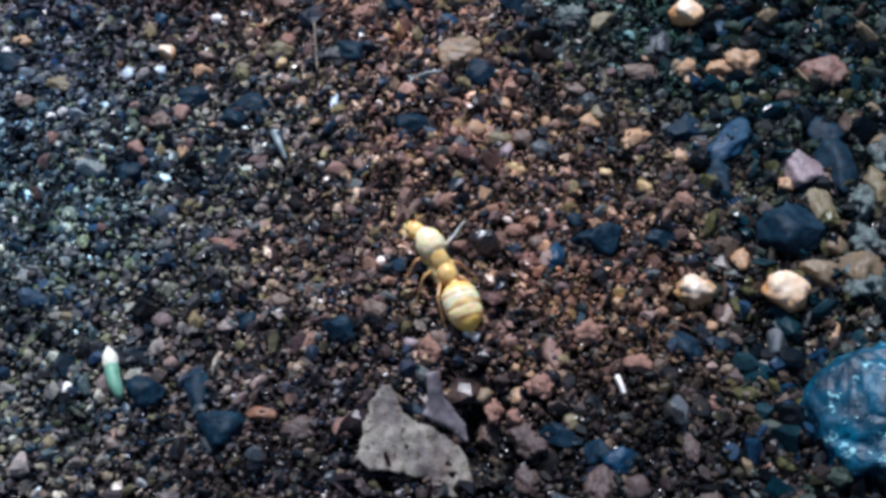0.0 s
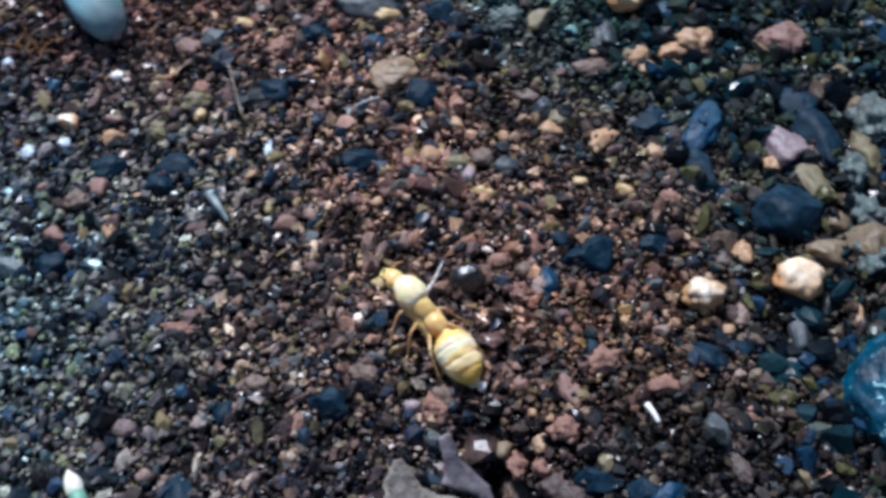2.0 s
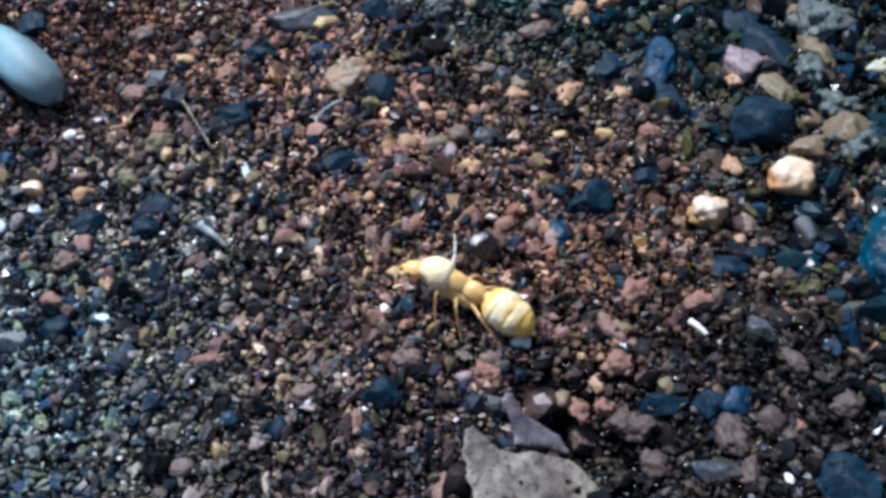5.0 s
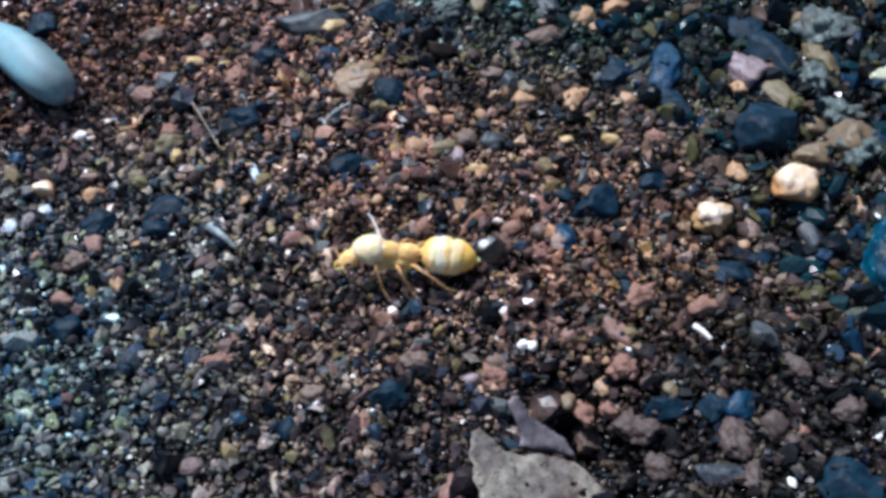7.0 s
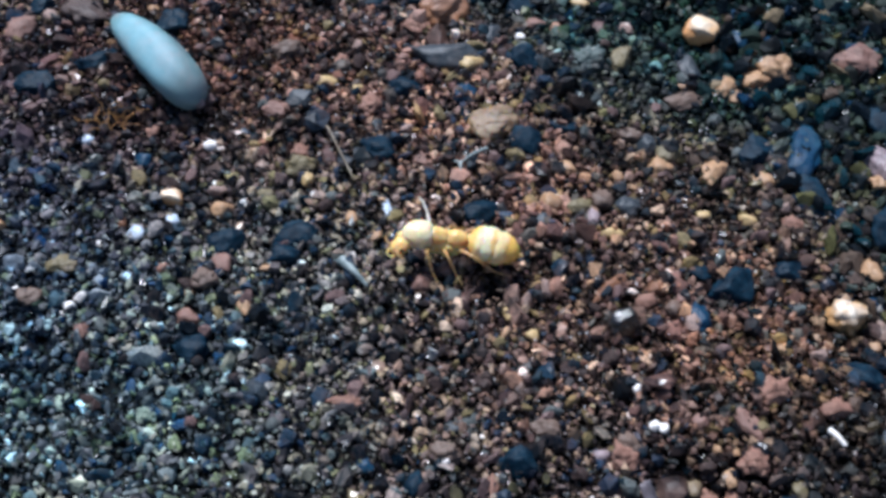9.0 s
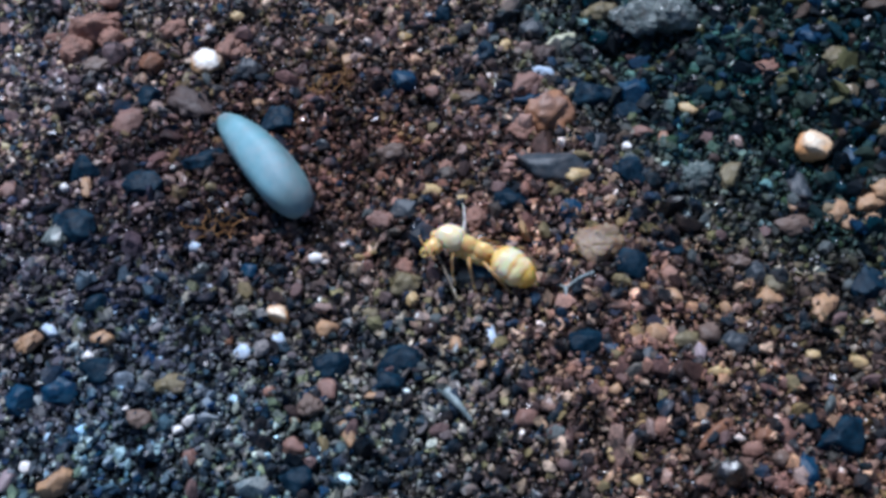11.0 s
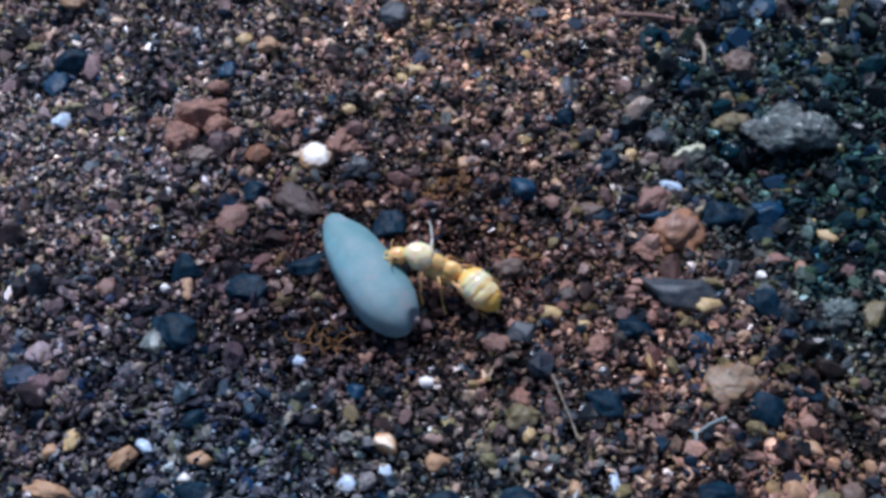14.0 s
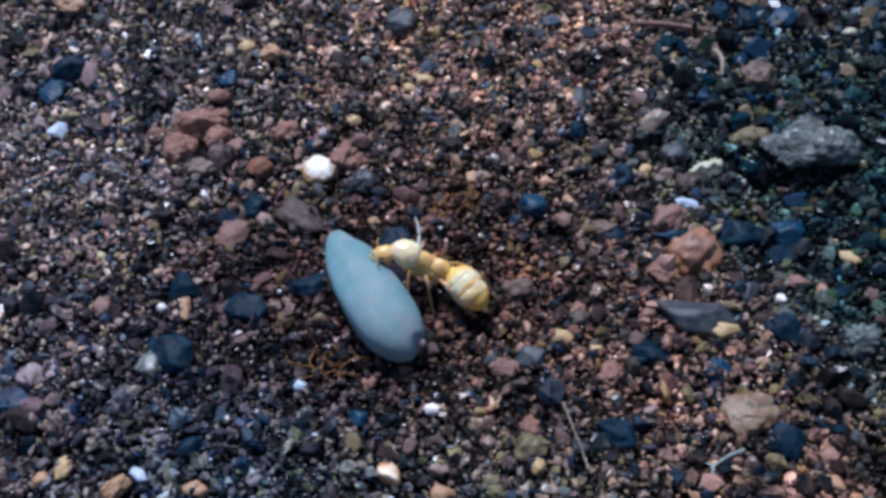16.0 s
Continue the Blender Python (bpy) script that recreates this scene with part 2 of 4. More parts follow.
def soil_material():
    """Packed fine soil: tiny crumbs of mixed tints, the shade between them painted dark."""
    m, n, l, b = nodes("damp_soil")
    c = n.new("ShaderNodeTexCoord")
    fine, wide = noise_tex(n, l, 5200, 5, 0.7), noise_tex(n, l, 260, 3)
    cells = n.new("ShaderNodeTexVoronoi")
    cells.inputs["Scale"].default_value = 6500
    l.new(c.outputs["Object"], cells.inputs["Vector"])
    pick = n.new("ShaderNodeSeparateColor")
    l.new(cells.outputs["Color"], pick.inputs[0])
    crumbs = ramp(n, l, pick.outputs[0], GRAIN_STOPS, constant=True)
    # shade between crumbs, put into the colour towards each cell's edge
    gap_shade = ramp(n, l, cells.outputs["Distance"], [(0.2, (0.6, 0.6, 0.6)), (0.55, (0.06, 0.06, 0.06))])
    colour = mix_colour(n, l, 1.0, crumbs, gap_shade, 'MULTIPLY')
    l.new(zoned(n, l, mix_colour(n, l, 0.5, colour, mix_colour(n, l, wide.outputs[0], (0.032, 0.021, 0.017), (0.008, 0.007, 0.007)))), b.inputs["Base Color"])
    b.inputs["Roughness"].default_value = 0.9
    b.inputs["Specular IOR Level"].default_value = 0.1
    k = n.new("ShaderNodeMath")
    k.operation, k.inputs[1].default_value = 'MULTIPLY_ADD', -1.0
    l.new(cells.outputs["Distance"], k.inputs[0])
    l.new(fine.outputs[0], k.inputs[2])
    bump(n, l, k.outputs[0], b, 1.0, 0.0001)
    return m


SOIL = soil_material()
# Glossy white for small chips added as painted glints on the sand.
GLINT = stone_material("mica", (0.88, 0.86, 0.84), (0.75, 0.78, 0.82), (0.9, 0.9, 0.9), 0.6, 0.3, 0.9)


def waxy(name, colour, deep, rough=0.28, sss=0.25, radius=(0.4, 0.22, 0.08), patch=900, clear=0.0):
    """Thin translucent skin or shell with a soft sheen."""
    m, n, l, b = nodes(name)
    t = noise_tex(n, l, patch, 4, 0.65)
    l.new(mix_colour(n, l, ramp(n, l, t.outputs[0], [(0.35, (0, 0, 0)), (0.7, (1, 1, 1))]), colour, deep), b.inputs["Base Color"])
    b.inputs["Roughness"].default_value = rough
    b.inputs["Subsurface Weight"].default_value = sss
    b.inputs["Transmission Weight"].default_value = clear
    b.inputs["Subsurface Radius"].default_value = radius
    b.inputs["Subsurface Scale"].default_value = 0.0006
    fine = noise_tex(n, l, 9000, 2)
    bump(n, l, fine.outputs[0], b, 0.3, 0.00003)
    return m


AMBER = waxy("amber_cuticle", (0.98, 0.68, 0.29), (0.92, 0.5, 0.15), 0.26, 0.7, patch=2100, clear=0.1)
CREAM = waxy("cream_cuticle", (0.98, 0.83, 0.58), (0.97, 0.71, 0.36), 0.3, 0.7, patch=1300)
LIMB = waxy("pale_limb", (0.6, 0.38, 0.16), (0.4, 0.22, 0.08), 0.28, 0.4)
CLEAR = waxy("clear_limb", (0.8, 0.78, 0.74), (0.7, 0.66, 0.6), 0.2, 0.3)


def gaster_material():
    """Amber with pale cream bands along its length."""
    m = waxy("abdomen_skin", (0.98, 0.62, 0.14), (0.93, 0.5, 0.08), 0.2, 0.65, clear=0.08)
    n, l = m.node_tree.nodes, m.node_tree.links
    b = n["Principled BSDF"]
    under = b.inputs["Base Color"].links[0].from_socket
    c, wob = n.new("ShaderNodeTexCoord"), noise_tex(n, l, 1300, 3)
    x = n.new("ShaderNodeSeparateXYZ")
    l.new(c.outputs["Object"], x.inputs[0])
    k = n.new("ShaderNodeMath")
    k.operation, k.inputs[1].default_value = 'MULTIPLY_ADD', 0.0006
    l.new(wob.outputs[0], k.inputs[0])
    l.new(x.outputs[0], k.inputs[2])
    r = n.new("ShaderNodeMapRange")
    r.inputs[1].default_value, r.inputs[2].default_value = -0.00056, 0.00116
    l.new(k.outputs[0], r.inputs[0])
    bands = ramp(n, l, r.outputs[0], [(0.18, (0, 0, 0)), (0.32, (0.5, 0.5, 0.5)), (0.45, (0.55, 0.55, 0.55)), (0.52, (0.15, 0.15, 0.15)), (0.6, (0.9, 0.9, 0.9)), (0.74, (0.8, 0.8, 0.8)), (0.88, (0.1, 0.1, 0.1))])
    l.new(mix_colour(n, l, bands, under, (0.99, 0.9, 0.66)), b.inputs["Base Color"])
    return m


GASTER = gaster_material()
CHESTNUT = waxy("chestnut_joint", (0.16, 0.06, 0.02), (0.1, 0.035, 0.012), 0.3, 0.2)
DARK = stone_material("black_chitin", (0.012, 0.008, 0.006), (0.02, 0.012, 0.008), (0.03, 0.02, 0.015), 0.7, 0.25)


def rice_material():
    """Chalky belly on one flank, glassier and mottled with pinkish patches on the other."""
    m = waxy("bluish_rice", (0.12, 0.255, 0.27), (0.25, 0.33, 0.345), 0.62, 0.25, (0.3, 0.35, 0.4), 620)
    n, l = m.node_tree.nodes, m.node_tree.links
    b = n["Principled BSDF"]
    under = b.inputs["Base Color"].links[0].from_socket
    under = mix_colour(n, l, ramp(n, l, noise_tex(n, l, 900, 4, 0.7).outputs[0], [(0.54, (0, 0, 0)), (0.68, (0.6, 0.6, 0.6))]), under, (0.3, 0.27, 0.27))
    c, x, wob = n.new("ShaderNodeTexCoord"), n.new("ShaderNodeSeparateXYZ"), noise_tex(n, l, 500, 3)
    l.new(c.outputs["Object"], x.inputs[0])
    k = n.new("ShaderNodeMath")
    k.operation, k.inputs[1].default_value = 'MULTIPLY_ADD', 0.0012
    l.new(wob.outputs[0], k.inputs[0])
    l.new(x.outputs[1], k.inputs[2])
    r = n.new("ShaderNodeMapRange")
    r.inputs[1].default_value, r.inputs[2].default_value, r.inputs[3].default_value, r.inputs[4].default_value = -0.0011, 0.0, 1.0, 0.0
    l.new(k.outputs[0], r.inputs[0])
    chalk = mix_colour(n, l, ramp(n, l, noise_tex(n, l, 2600, 4, 0.7).outputs[0], [(0.35, (0, 0, 0)), (0.7, (1, 1, 1))]), (0.26, 0.56, 0.66), (0.35, 0.62, 0.72))
    l.new(mix_colour(n, l, r.outputs[0], under, chalk), b.inputs["Base Color"])
    return m


RICE = rice_material()
GERM = waxy("rice_germ", (0.42, 0.33, 0.33), (0.3, 0.22, 0.22), 0.5, 0.2)
LEAF = stone_material("dead_leaf", (0.3, 0.27, 0.215), (0.095, 0.082, 0.08), (0.07, 0.045, 0.03), 0.57, 0.6, size=1.8)
MAUVE = stone_material("mauve_leaf", (0.21, 0.185, 0.195), (0.15, 0.13, 0.15), (0.28, 0.26, 0.27), 0.64, 0.6, size=2.0)
STEM = stone_material("dry_straw", (0.44, 0.37, 0.27), (0.3, 0.24, 0.17), (0.6, 0.52, 0.4), 0.6, 0.6)
SLIVER = stone_material("pale_sliver", (0.32, 0.38, 0.38), (0.2, 0.25, 0.25), (0.48, 0.53, 0.53), 0.62, 0.4, mud=0.2)
FIBRE = stone_material("rusty_fibre", (0.48, 0.24, 0.065), (0.36, 0.17, 0.05), (0.6, 0.38, 0.14), 0.6, 0.7)
GREEN = waxy("green_shoot", (0.2, 0.4, 0.28), (0.12, 0.3, 0.2), 0.5, patch=2500)
HUSK = waxy("white_husk", (0.8, 0.78, 0.66), (0.7, 0.66, 0.52), 0.45)
ROCK = stone_material("blue_rock", (0.001, 0.022, 0.045), (0.002, 0.095, 0.17), (0.28, 0.58, 0.62), 0.6, 0.42, 0.35, size=2.6, mud=0.0)
WET = stone_material("wet_black_stone", (0.012, 0.011, 0.012), (0.025, 0.02, 0.018), (0.05, 0.045, 0.04), 0.68, 0.2, 0.9)
GEL = waxy("cloudy_resin", (0.44, 0.33, 0.22), (0.24, 0.13, 0.07), 0.55, 0.7, patch=1500, clear=0.3)


# ---- building helpers ----
def part(name, bm, material, parent=None, label="", smooth=True):
    me = bpy.data.meshes.new(name)
    bm.to_mesh(me)
    bm.free()
    if smooth:
        for p in me.polygons:
            p.use_smooth = True
    me.materials.append(material)
    ob = new(name, me)
    if parent:
        ob.parent = parent
    if label:
        tagged(ob, label)
    return ob


def lumps(p, size, seed):
    return noise.noise(Vector(p) * size + Vector((seed * 3.1, seed * 1.7, seed * 0.9)))


def ground_height(x, y):
    """Gentle humps of the soil, in millimetres."""
    hollow = 0.9 * math.exp(-((x - 4.2) / 1.7) ** 2 - ((y - 23.9 + 0.3 * (x - 4.2)) / 0.9) ** 2) + 0.7 * math.exp(-((x + 17.0) / 0.8) ** 2 - ((y - 30.9) / 0.6) ** 2)
    hollow += 0.7 * math.exp(-((x - 1.4) / 2.6) ** 2 - ((y + 2.4) / 2.0) ** 2) + 1.6 * math.exp(-((x + 0.2) / 1.6) ** 2 - ((y + 1.0) / 1.5) ** 2)
    hollow += 0.75 * math.exp(-((x - 9.5) / 4.0) ** 2 - ((y - 2.5) / 4.0) ** 2)
    return 0.3 * noise.noise(Vector((x / 7.0, y / 7.0, 3.3))) + 0.26 * noise.noise(Vector((x / 2.1, y / 2.1, 7.7))) - hollow


def crumbs(x, y):
    """The caked skin of the soil: small clumps with cracks between."""
    d = noise.voronoi(Vector((x * 1.7, y * 1.7, 0.6)) + 0.35 * noise.noise_vector(Vector((x, y, 2.0)) * 1.3))[0]
    return 0.2 * min(d[1] - d[0], 0.5) + 0.17 * noise.noise(Vector((x * 0.9, y * 0.9, 5.1))) + 0.1 * noise.noise(Vector((x * 2.9, y * 2.9, 1.7)))


def stone_bm(a, b, c, seed, subdiv=3, rough=0.16, cuts=7, crumb=0.0):
    """A pebble of half sizes a, b, c: a lumpy ball planed off by random worn faces."""
    rng = random.Random(seed)
    bm = bmesh.new()
    bmesh.ops.create_icosphere(bm, subdivisions=subdiv, radius=1)
    planes = [(Vector((rng.gauss(0, 1), rng.gauss(0, 1), rng.gauss(0, 0.7))).normalized(), rng.uniform(0.55, 0.9)) for _ in range(cuts)]
    for v in bm.verts:
        p = v.co.copy()
        p *= 1 + rough * lumps(p, 1.3, seed) + 0.5 * rough * lumps(p, 3.3, seed + 5)
        for n, d in planes:
            over = p.dot(n) - d
            if over > 0:
                p -= n * over * 0.9
        if crumb:   # an aggregate of small crumbs
            p *= 1 + crumb * (0.42 - min(noise.voronoi(p * 2.1 + Vector((seed * 1.3, seed * 0.7, 0)))[0][0], 0.9))
        p *= 1.08 + 0.3 * rough * lumps(p, 7, seed + 9) + 0.12 * rough * lumps(p, 15, seed + 3)
        v.co = (p.x * a * MM, p.y * b * MM, p.z * c * MM)
    return bm


def tube(bm, points, radii, sides=8):
    """A tapering limb through points (mm)."""
    pts = [Vector(p) * MM for p in points]
    rings = []
    for i, p in enumerate(pts):
        d = (pts[min(i + 1, len(pts) - 1)] - pts[max(i - 1, 0)]).normalized()
        u = d.orthogonal().normalized()
        w = d.cross(u)
        rings.append([bm.verts.new(p + (u * math.cos(k * math.tau / sides) + w * math.sin(k * math.tau / sides)) * radii[i] * MM) for k in range(sides)])
    for r0, r1 in zip(rings, rings[1:]):
        best = min(range(sides), key=lambda s: (r0[0].co - r1[s].co).length)
        for k in range(sides):
            bm.faces.new((r0[k], r0[(k + 1) % sides], r1[(k + 1 + best) % sides], r1[(k + best) % sides]))
    bm.faces.new(rings[0][::-1])
    bm.faces.new(rings[-1])
    return bm


def bent(points, steps=6):
    """Points along a soft bend through the given ones."""
    out, p = [], [Vector(q) for q in points]
    for i in range(len(p) - 1):
        a, b, c, d = p[max(i - 1, 0)], p[i], p[i + 1], p[min(i + 2, len(p) - 1)]
        for k in range(steps):
            t = k / steps
            out.append(0.5 * ((2 * b) + (c - a) * t + (2 * a - 5 * b + 4 * c - d) * t * t + (3 * b - a - 3 * c + d) * t ** 3))
    return out + [p[-1]]


def ball_bm(a, b, c, shape=None, seg=32, rings=20, uneven=1.0):
    """A ball of half sizes a, b, c along x, y, z; shape(u) narrows it along x, u from -1 to 1."""
    bm = bmesh.new()
    bmesh.ops.create_uvsphere(bm, u_segments=seg, v_segments=rings, radius=1)
    bmesh.ops.rotate(bm, verts=bm.verts, matrix=Matrix.Rotation(radians(90), 3, 'Y'))
    for v in bm.verts:
        k = shape(v.co.x) if shape else 1
        k *= 1 + uneven * (0.09 * lumps(v.co, 2.2, a * 7 + b) + 0.04 * lumps(v.co, 5.5, a * 3))
        v.co = (v.co.x * a * MM, v.co.y * b * k * MM, v.co.z * c * k * MM)
    return bm


# ---- ground ----
def build_ground():
    """Fine humps in the middle, then one flat sheet out to the horizon."""
    bm = bmesh.new()
    xs = [-30000, -3000, -300, -80, -40, -30] + [-27 + 0.17 * i for i in range(265)] + [20, 28, 40, 80, 300, 3000, 30000]
    ys = [-30000, -3000, -300, -60, -20, -12] + [-9 + 0.17 * i for i in range(300)] + [44, 50, 60, 100, 300, 3000, 30000]
    grid = [[bm.verts.new((x * MM, y * MM, (ground_height(x, y) - 0.2 + crumbs(x, y)) * MM)) for x in xs] for y in ys]
    for j in range(len(ys) - 1):
        for i in range(len(xs) - 1):
            bm.faces.new((grid[j][i], grid[j][i + 1], grid[j + 1][i + 1], grid[j + 1][i]))
    return tagged(part("ground", bm, SOIL), "dark damp sandy soil strewn with fine grit", "ground", kind="structure")


ground = build_ground()
X0, X1, Y0, Y1 = -30.0, 24.0, -10.0, 50.0


def in_view(x, y):
    """The strip of ground that the camera passes over."""
    return y > -8 and y < 47 - 0.25 * (x + 25) and x > -19 - 0.7 * max(0, min(y, 14)) and x < 22 - 0.3 * max(0, y - 12)


def in_gravel(x, y):
    """Where the soil gives way to dark gravel, with a ragged edge."""
    edge = 8.0 if y < 18 else 8.0 - 1.2 * (y - 18) if y < 23 else 2.0
    wave = 1.6 * noise.noise(Vector((x / 3, y / 3, 1)))
    return in_view(x, y) and x + wave > edge


def scatter_grains(name, count, r0, r1, seed, rise, subdiv, smooth, material=None, where=in_view):
    """Many loose grains as one mesh: jittered small polyhedra resting in the soil."""
    rng = np.random.RandomState(seed)
    ico = bmesh.new()
    bmesh.ops.create_icosphere(ico, subdivisions=max(subdiv, 1), radius=1)
    if not subdiv:   # blocky chips
        ico.clear()
        bmesh.ops.create_cube(ico, size=1.25)
        bmesh.ops.triangulate(ico, faces=ico.faces[:])
    base = np.array([v.co for v in ico.verts])
    tris = np.array([[v.index for v in f.verts] for f in ico.faces])
    ico.free()
    x, y = rng.uniform(X0, X1, count), rng.uniform(Y0, Y1, count)
    keep = np.array([where(a, b) for a, b in zip(x, y)])
    x, y = x[keep], y[keep]
    n, k = len(x), len(base)
    r = r0 * (r1 / r0) ** (rng.rand(n) ** 1.5)
    z = np.array([ground_height(a, b) for a, b in zip(x, y)])
    q = rng.normal(size=(n, 4))
    q /= np.linalg.norm(q, axis=1)[:, None]
    w, i, j, l = q.T
    rot = np.stack([1 - 2 * (j * j + l * l), 2 * (i * j - l * w), 2 * (i * l + j * w), 2 * (i * j + l * w), 1 - 2 * (i * i + l * l), 2 * (j * l - i * w),
                    2 * (i * l - j * w), 2 * (j * l + i * w), 1 - 2 * (i * i + j * j)], 1).reshape(n, 3, 3)
    axes = rng.uniform(0.4, 1.65, (n, 1, 3))
    pts = base[None] * (1 + rng.uniform(-0.27, 0.27, (n, k, 3)))
    for _ in range(6):   # broken flat faces
        face = rng.normal(size=(n, 1, 3))
        face /= np.linalg.norm(face, axis=2, keepdims=True)
        over = np.maximum((pts * face).sum(2) - rng.uniform(0.32, 0.8, (n, 1)), 0)
        pts = pts - face * over[:, :, None] * 0.95
    pts = pts * axes
    pts = np.einsum('nij,nkj->nki', rot, pts) * 1.12 * r[:, None, None]
    pts[:, :, 0] += x[:, None]
    pts[:, :, 1] += y[:, None]
    pts[:, :, 2] += (z + rise * r + rng.uniform(-0.12, 0.1, n))[:, None]
    me = bpy.data.meshes.new(name)
    faces = (tris[None] + (np.arange(n) * k)[:, None, None]).reshape(-1)
    me.vertices.add(n * k)
    me.vertices.foreach_set("co", (pts * MM).reshape(-1))
    me.loops.add(len(faces))
    me.loops.foreach_set("vertex_index", faces.astype(np.int32))
    me.polygons.add(len(faces) // 3)
    me.polygons.foreach_set("loop_start", np.arange(0, len(faces), 3, dtype=np.int32))
    me.polygons.foreach_set("use_smooth", np.full(len(faces) // 3, smooth))
    me.update(calc_edges=True)
    me.materials.append(material or GRAIN)
    ob = new(name, me)
    return ob


tagged(scatter_grains("fine_sand", 80000, 0.035, 0.09, 11, 0.5, 1, False, FINE), "fine brown and black soil crumbs on the ground", "sand", kind="stuff")
tagged(scatter_grains("sand", 30000, 0.09, 0.2, 12, 0.25, 1, False), "loose brown, teal and tan sand grains", "sand", kind="stuff")
tagged(scatter_grains("coarse_sand", 6500, 0.17, 0.28, 17, 0.15, 1, False), "coarse angular brown and dark sand grains", "sand", kind="stuff")
tagged(scatter_grains("sand_chips", 62000, 0.06, 0.16, 14, 0.5, 0, False), "sharp brown and grey sand chips", "sand", kind="stuff")
tagged(scatter_grains("glint_flecks", 8000, 0.016, 0.038, 15, 4.2, 0, False, GLINT), "tiny white flecks put in as glints on the sand", "mica", kind="stuff")
tagged(scatter_grains("grit", 1500, 0.2, 0.42, 13, 0.25, 2, False, GRIT), "coarse dark grit among the sand", "grit", kind="stuff")
tagged(scatter_grains("gravel", 15000, 0.17, 0.42, 16, 0.3, 2, False, GRAVEL, in_gravel),
       "dark teal and olive gravel pieces", "gravel", kind="stuff")


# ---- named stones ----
# Sideways shift per unit of height along the opening camera's line of sight.
def view_slide_x(x):
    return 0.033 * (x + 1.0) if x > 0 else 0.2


def stone(look_name, x, y, length, width, turn, seed):
    label, material = LOOKS[look_name]
    height = min(width, length) * (0.62 + 0.16 * random.Random(seed).random())
    if look_name in ("stained", "speckled", "white"):
        height *= 1.3
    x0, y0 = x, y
    for _ in range(4):   # slide along the opening line of sight to soil height, fitting the view
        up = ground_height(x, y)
        x, y = x0 - view_slide_x(x0) * up, y0 - 0.72 * up
    flat = 0.3 if look_name in ("slate", "blue", "greyblue", "paleblue") else 0.4
    flat *= min(1.0, 0.45 + 0.5 * length)
    crumb = {"clay": 0.55, "dun": 0.12, "umber": 0.4, "brown": 0.35, "greygreen": 0.6, "olive": 0.3, "speckled": 0.4, "peach": 0.3, "pink": 0.25, "tan": 0.15}.get(look_name, 0.0)
    bm = stone_bm(length / 2 * 1.06, width / 2 * 1.06, height / 2, seed, 4 if length > 0.8 else 3, 0.2 if look_name in ("stained", "bright", "speckled") else flat if length < 2 * width else 0.14, 3 if look_name in ("stained", "bright", "speckled") else 9, crumb)
    ob = part("pebble", bm, material)
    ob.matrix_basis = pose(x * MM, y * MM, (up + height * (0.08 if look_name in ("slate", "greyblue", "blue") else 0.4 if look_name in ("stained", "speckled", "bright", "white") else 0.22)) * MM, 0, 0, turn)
    return tagged(ob, label, "pebble", "pebbles on the soil")


stone("stained", 8.71, 16.76, 1.13, 1.12, -2, 1)
stone("tan", 10.46, 14.05, 1.31, 1.22, -2, 2)
stone("tan", 9.62, 13.84, 0.98, 0.88, -2, 3)
stone("tan", 8.29, 13.87, 0.87, 0.88, -2, 4)
stone("tan", 8.52, 13.28, 0.86, 0.60, -2, 5)
stone("tan", 9.41, 13.22, 0.69, 0.48, -2, 6)
stone("pink", 13.62, 13.46, 1.62, 1.41, -2, 7)
stone("blue", 9.46, 10.25, 2.16, 1.22, 56, 8)
stone("slate", 8.80, 8.08, 2.07, 1.04, 82, 9)
stone("slate", 12.98, 8.92, 2.71, 1.27, 94, 10)
stone("lilac", 11.67, 8.69, 1.96, 1.33, -55, 11)
stone("tan", 11.14, 8.02, 0.81, 0.64, 80, 12)
stone("olive", 12.11, 7.05, 2.08, 0.93, 99, 13)
stone("slate", 10.91, 5.98, 2.07, 1.99, 22, 14)
stone("dun", 12.30, 5.19, 0.80, 0.64, -1, 15)
stone("dun", 11.50, 4.14, 1.17, 1.16, -1, 16)
stone("dun", 12.85, 4.06, 1.77, 1.39, 78, 17)
stone("speckled", 7.26, 3.31, 1.12, 1.13, -1, 18)
stone("stained", 10.11, 3.13, 1.38, 1.29, -20, 19)
stone("tan", 9.02, 4.84, 0.94, 0.62, 74, 20)
stone("tan", 7.67, 2.14, 0.37, 0.41, -1, 21)
stone("rust", 6.15, 2.77, 0.41, 0.37, -1, 22)
stone("tan", 11.58, 1.79, 0.81, 0.36, 78, 23)
stone("greyblue", 9.72, 1.55, 1.82, 0.82, 76, 24)
stone("slate", 6.53, 1.50, 1.66, 0.89, -49, 25)
stone("greyblue", 6.30, -1.08, 1.17, 0.78, 83, 26)
stone("slate", 4.38, 5.69, 1.59, 1.26, 11, 27)
stone("slate", 6.37, 5.73, 1.16, 1.04, -1, 28)
stone("blue", 2.87, 5.03, 1.11, 0.67, 75, 29)
stone("pink", 2.52, 1.18, 1.13, 0.53, -76, 31)
stone("clay", 1.22, -1.18, 0.84, 0.66, 61, 32)
stone("clay", 0.56, -1.03, 0.97, 0.64, 80, 33)
stone("clay", 3.68, 1.88, 1.14, 0.81, 22, 34)
stone("slate", -10.43, -0.05, 1.34, 1.30, -1, 35)
stone("slate", -8.84, -0.07, 1.70, 0.82, 98, 36)
stone("slate", -7.78, -1.43, 1.47, 1.21, -17, 37)
stone("slate", -4.31, 2.21, 1.14, 0.95, -1, 38)
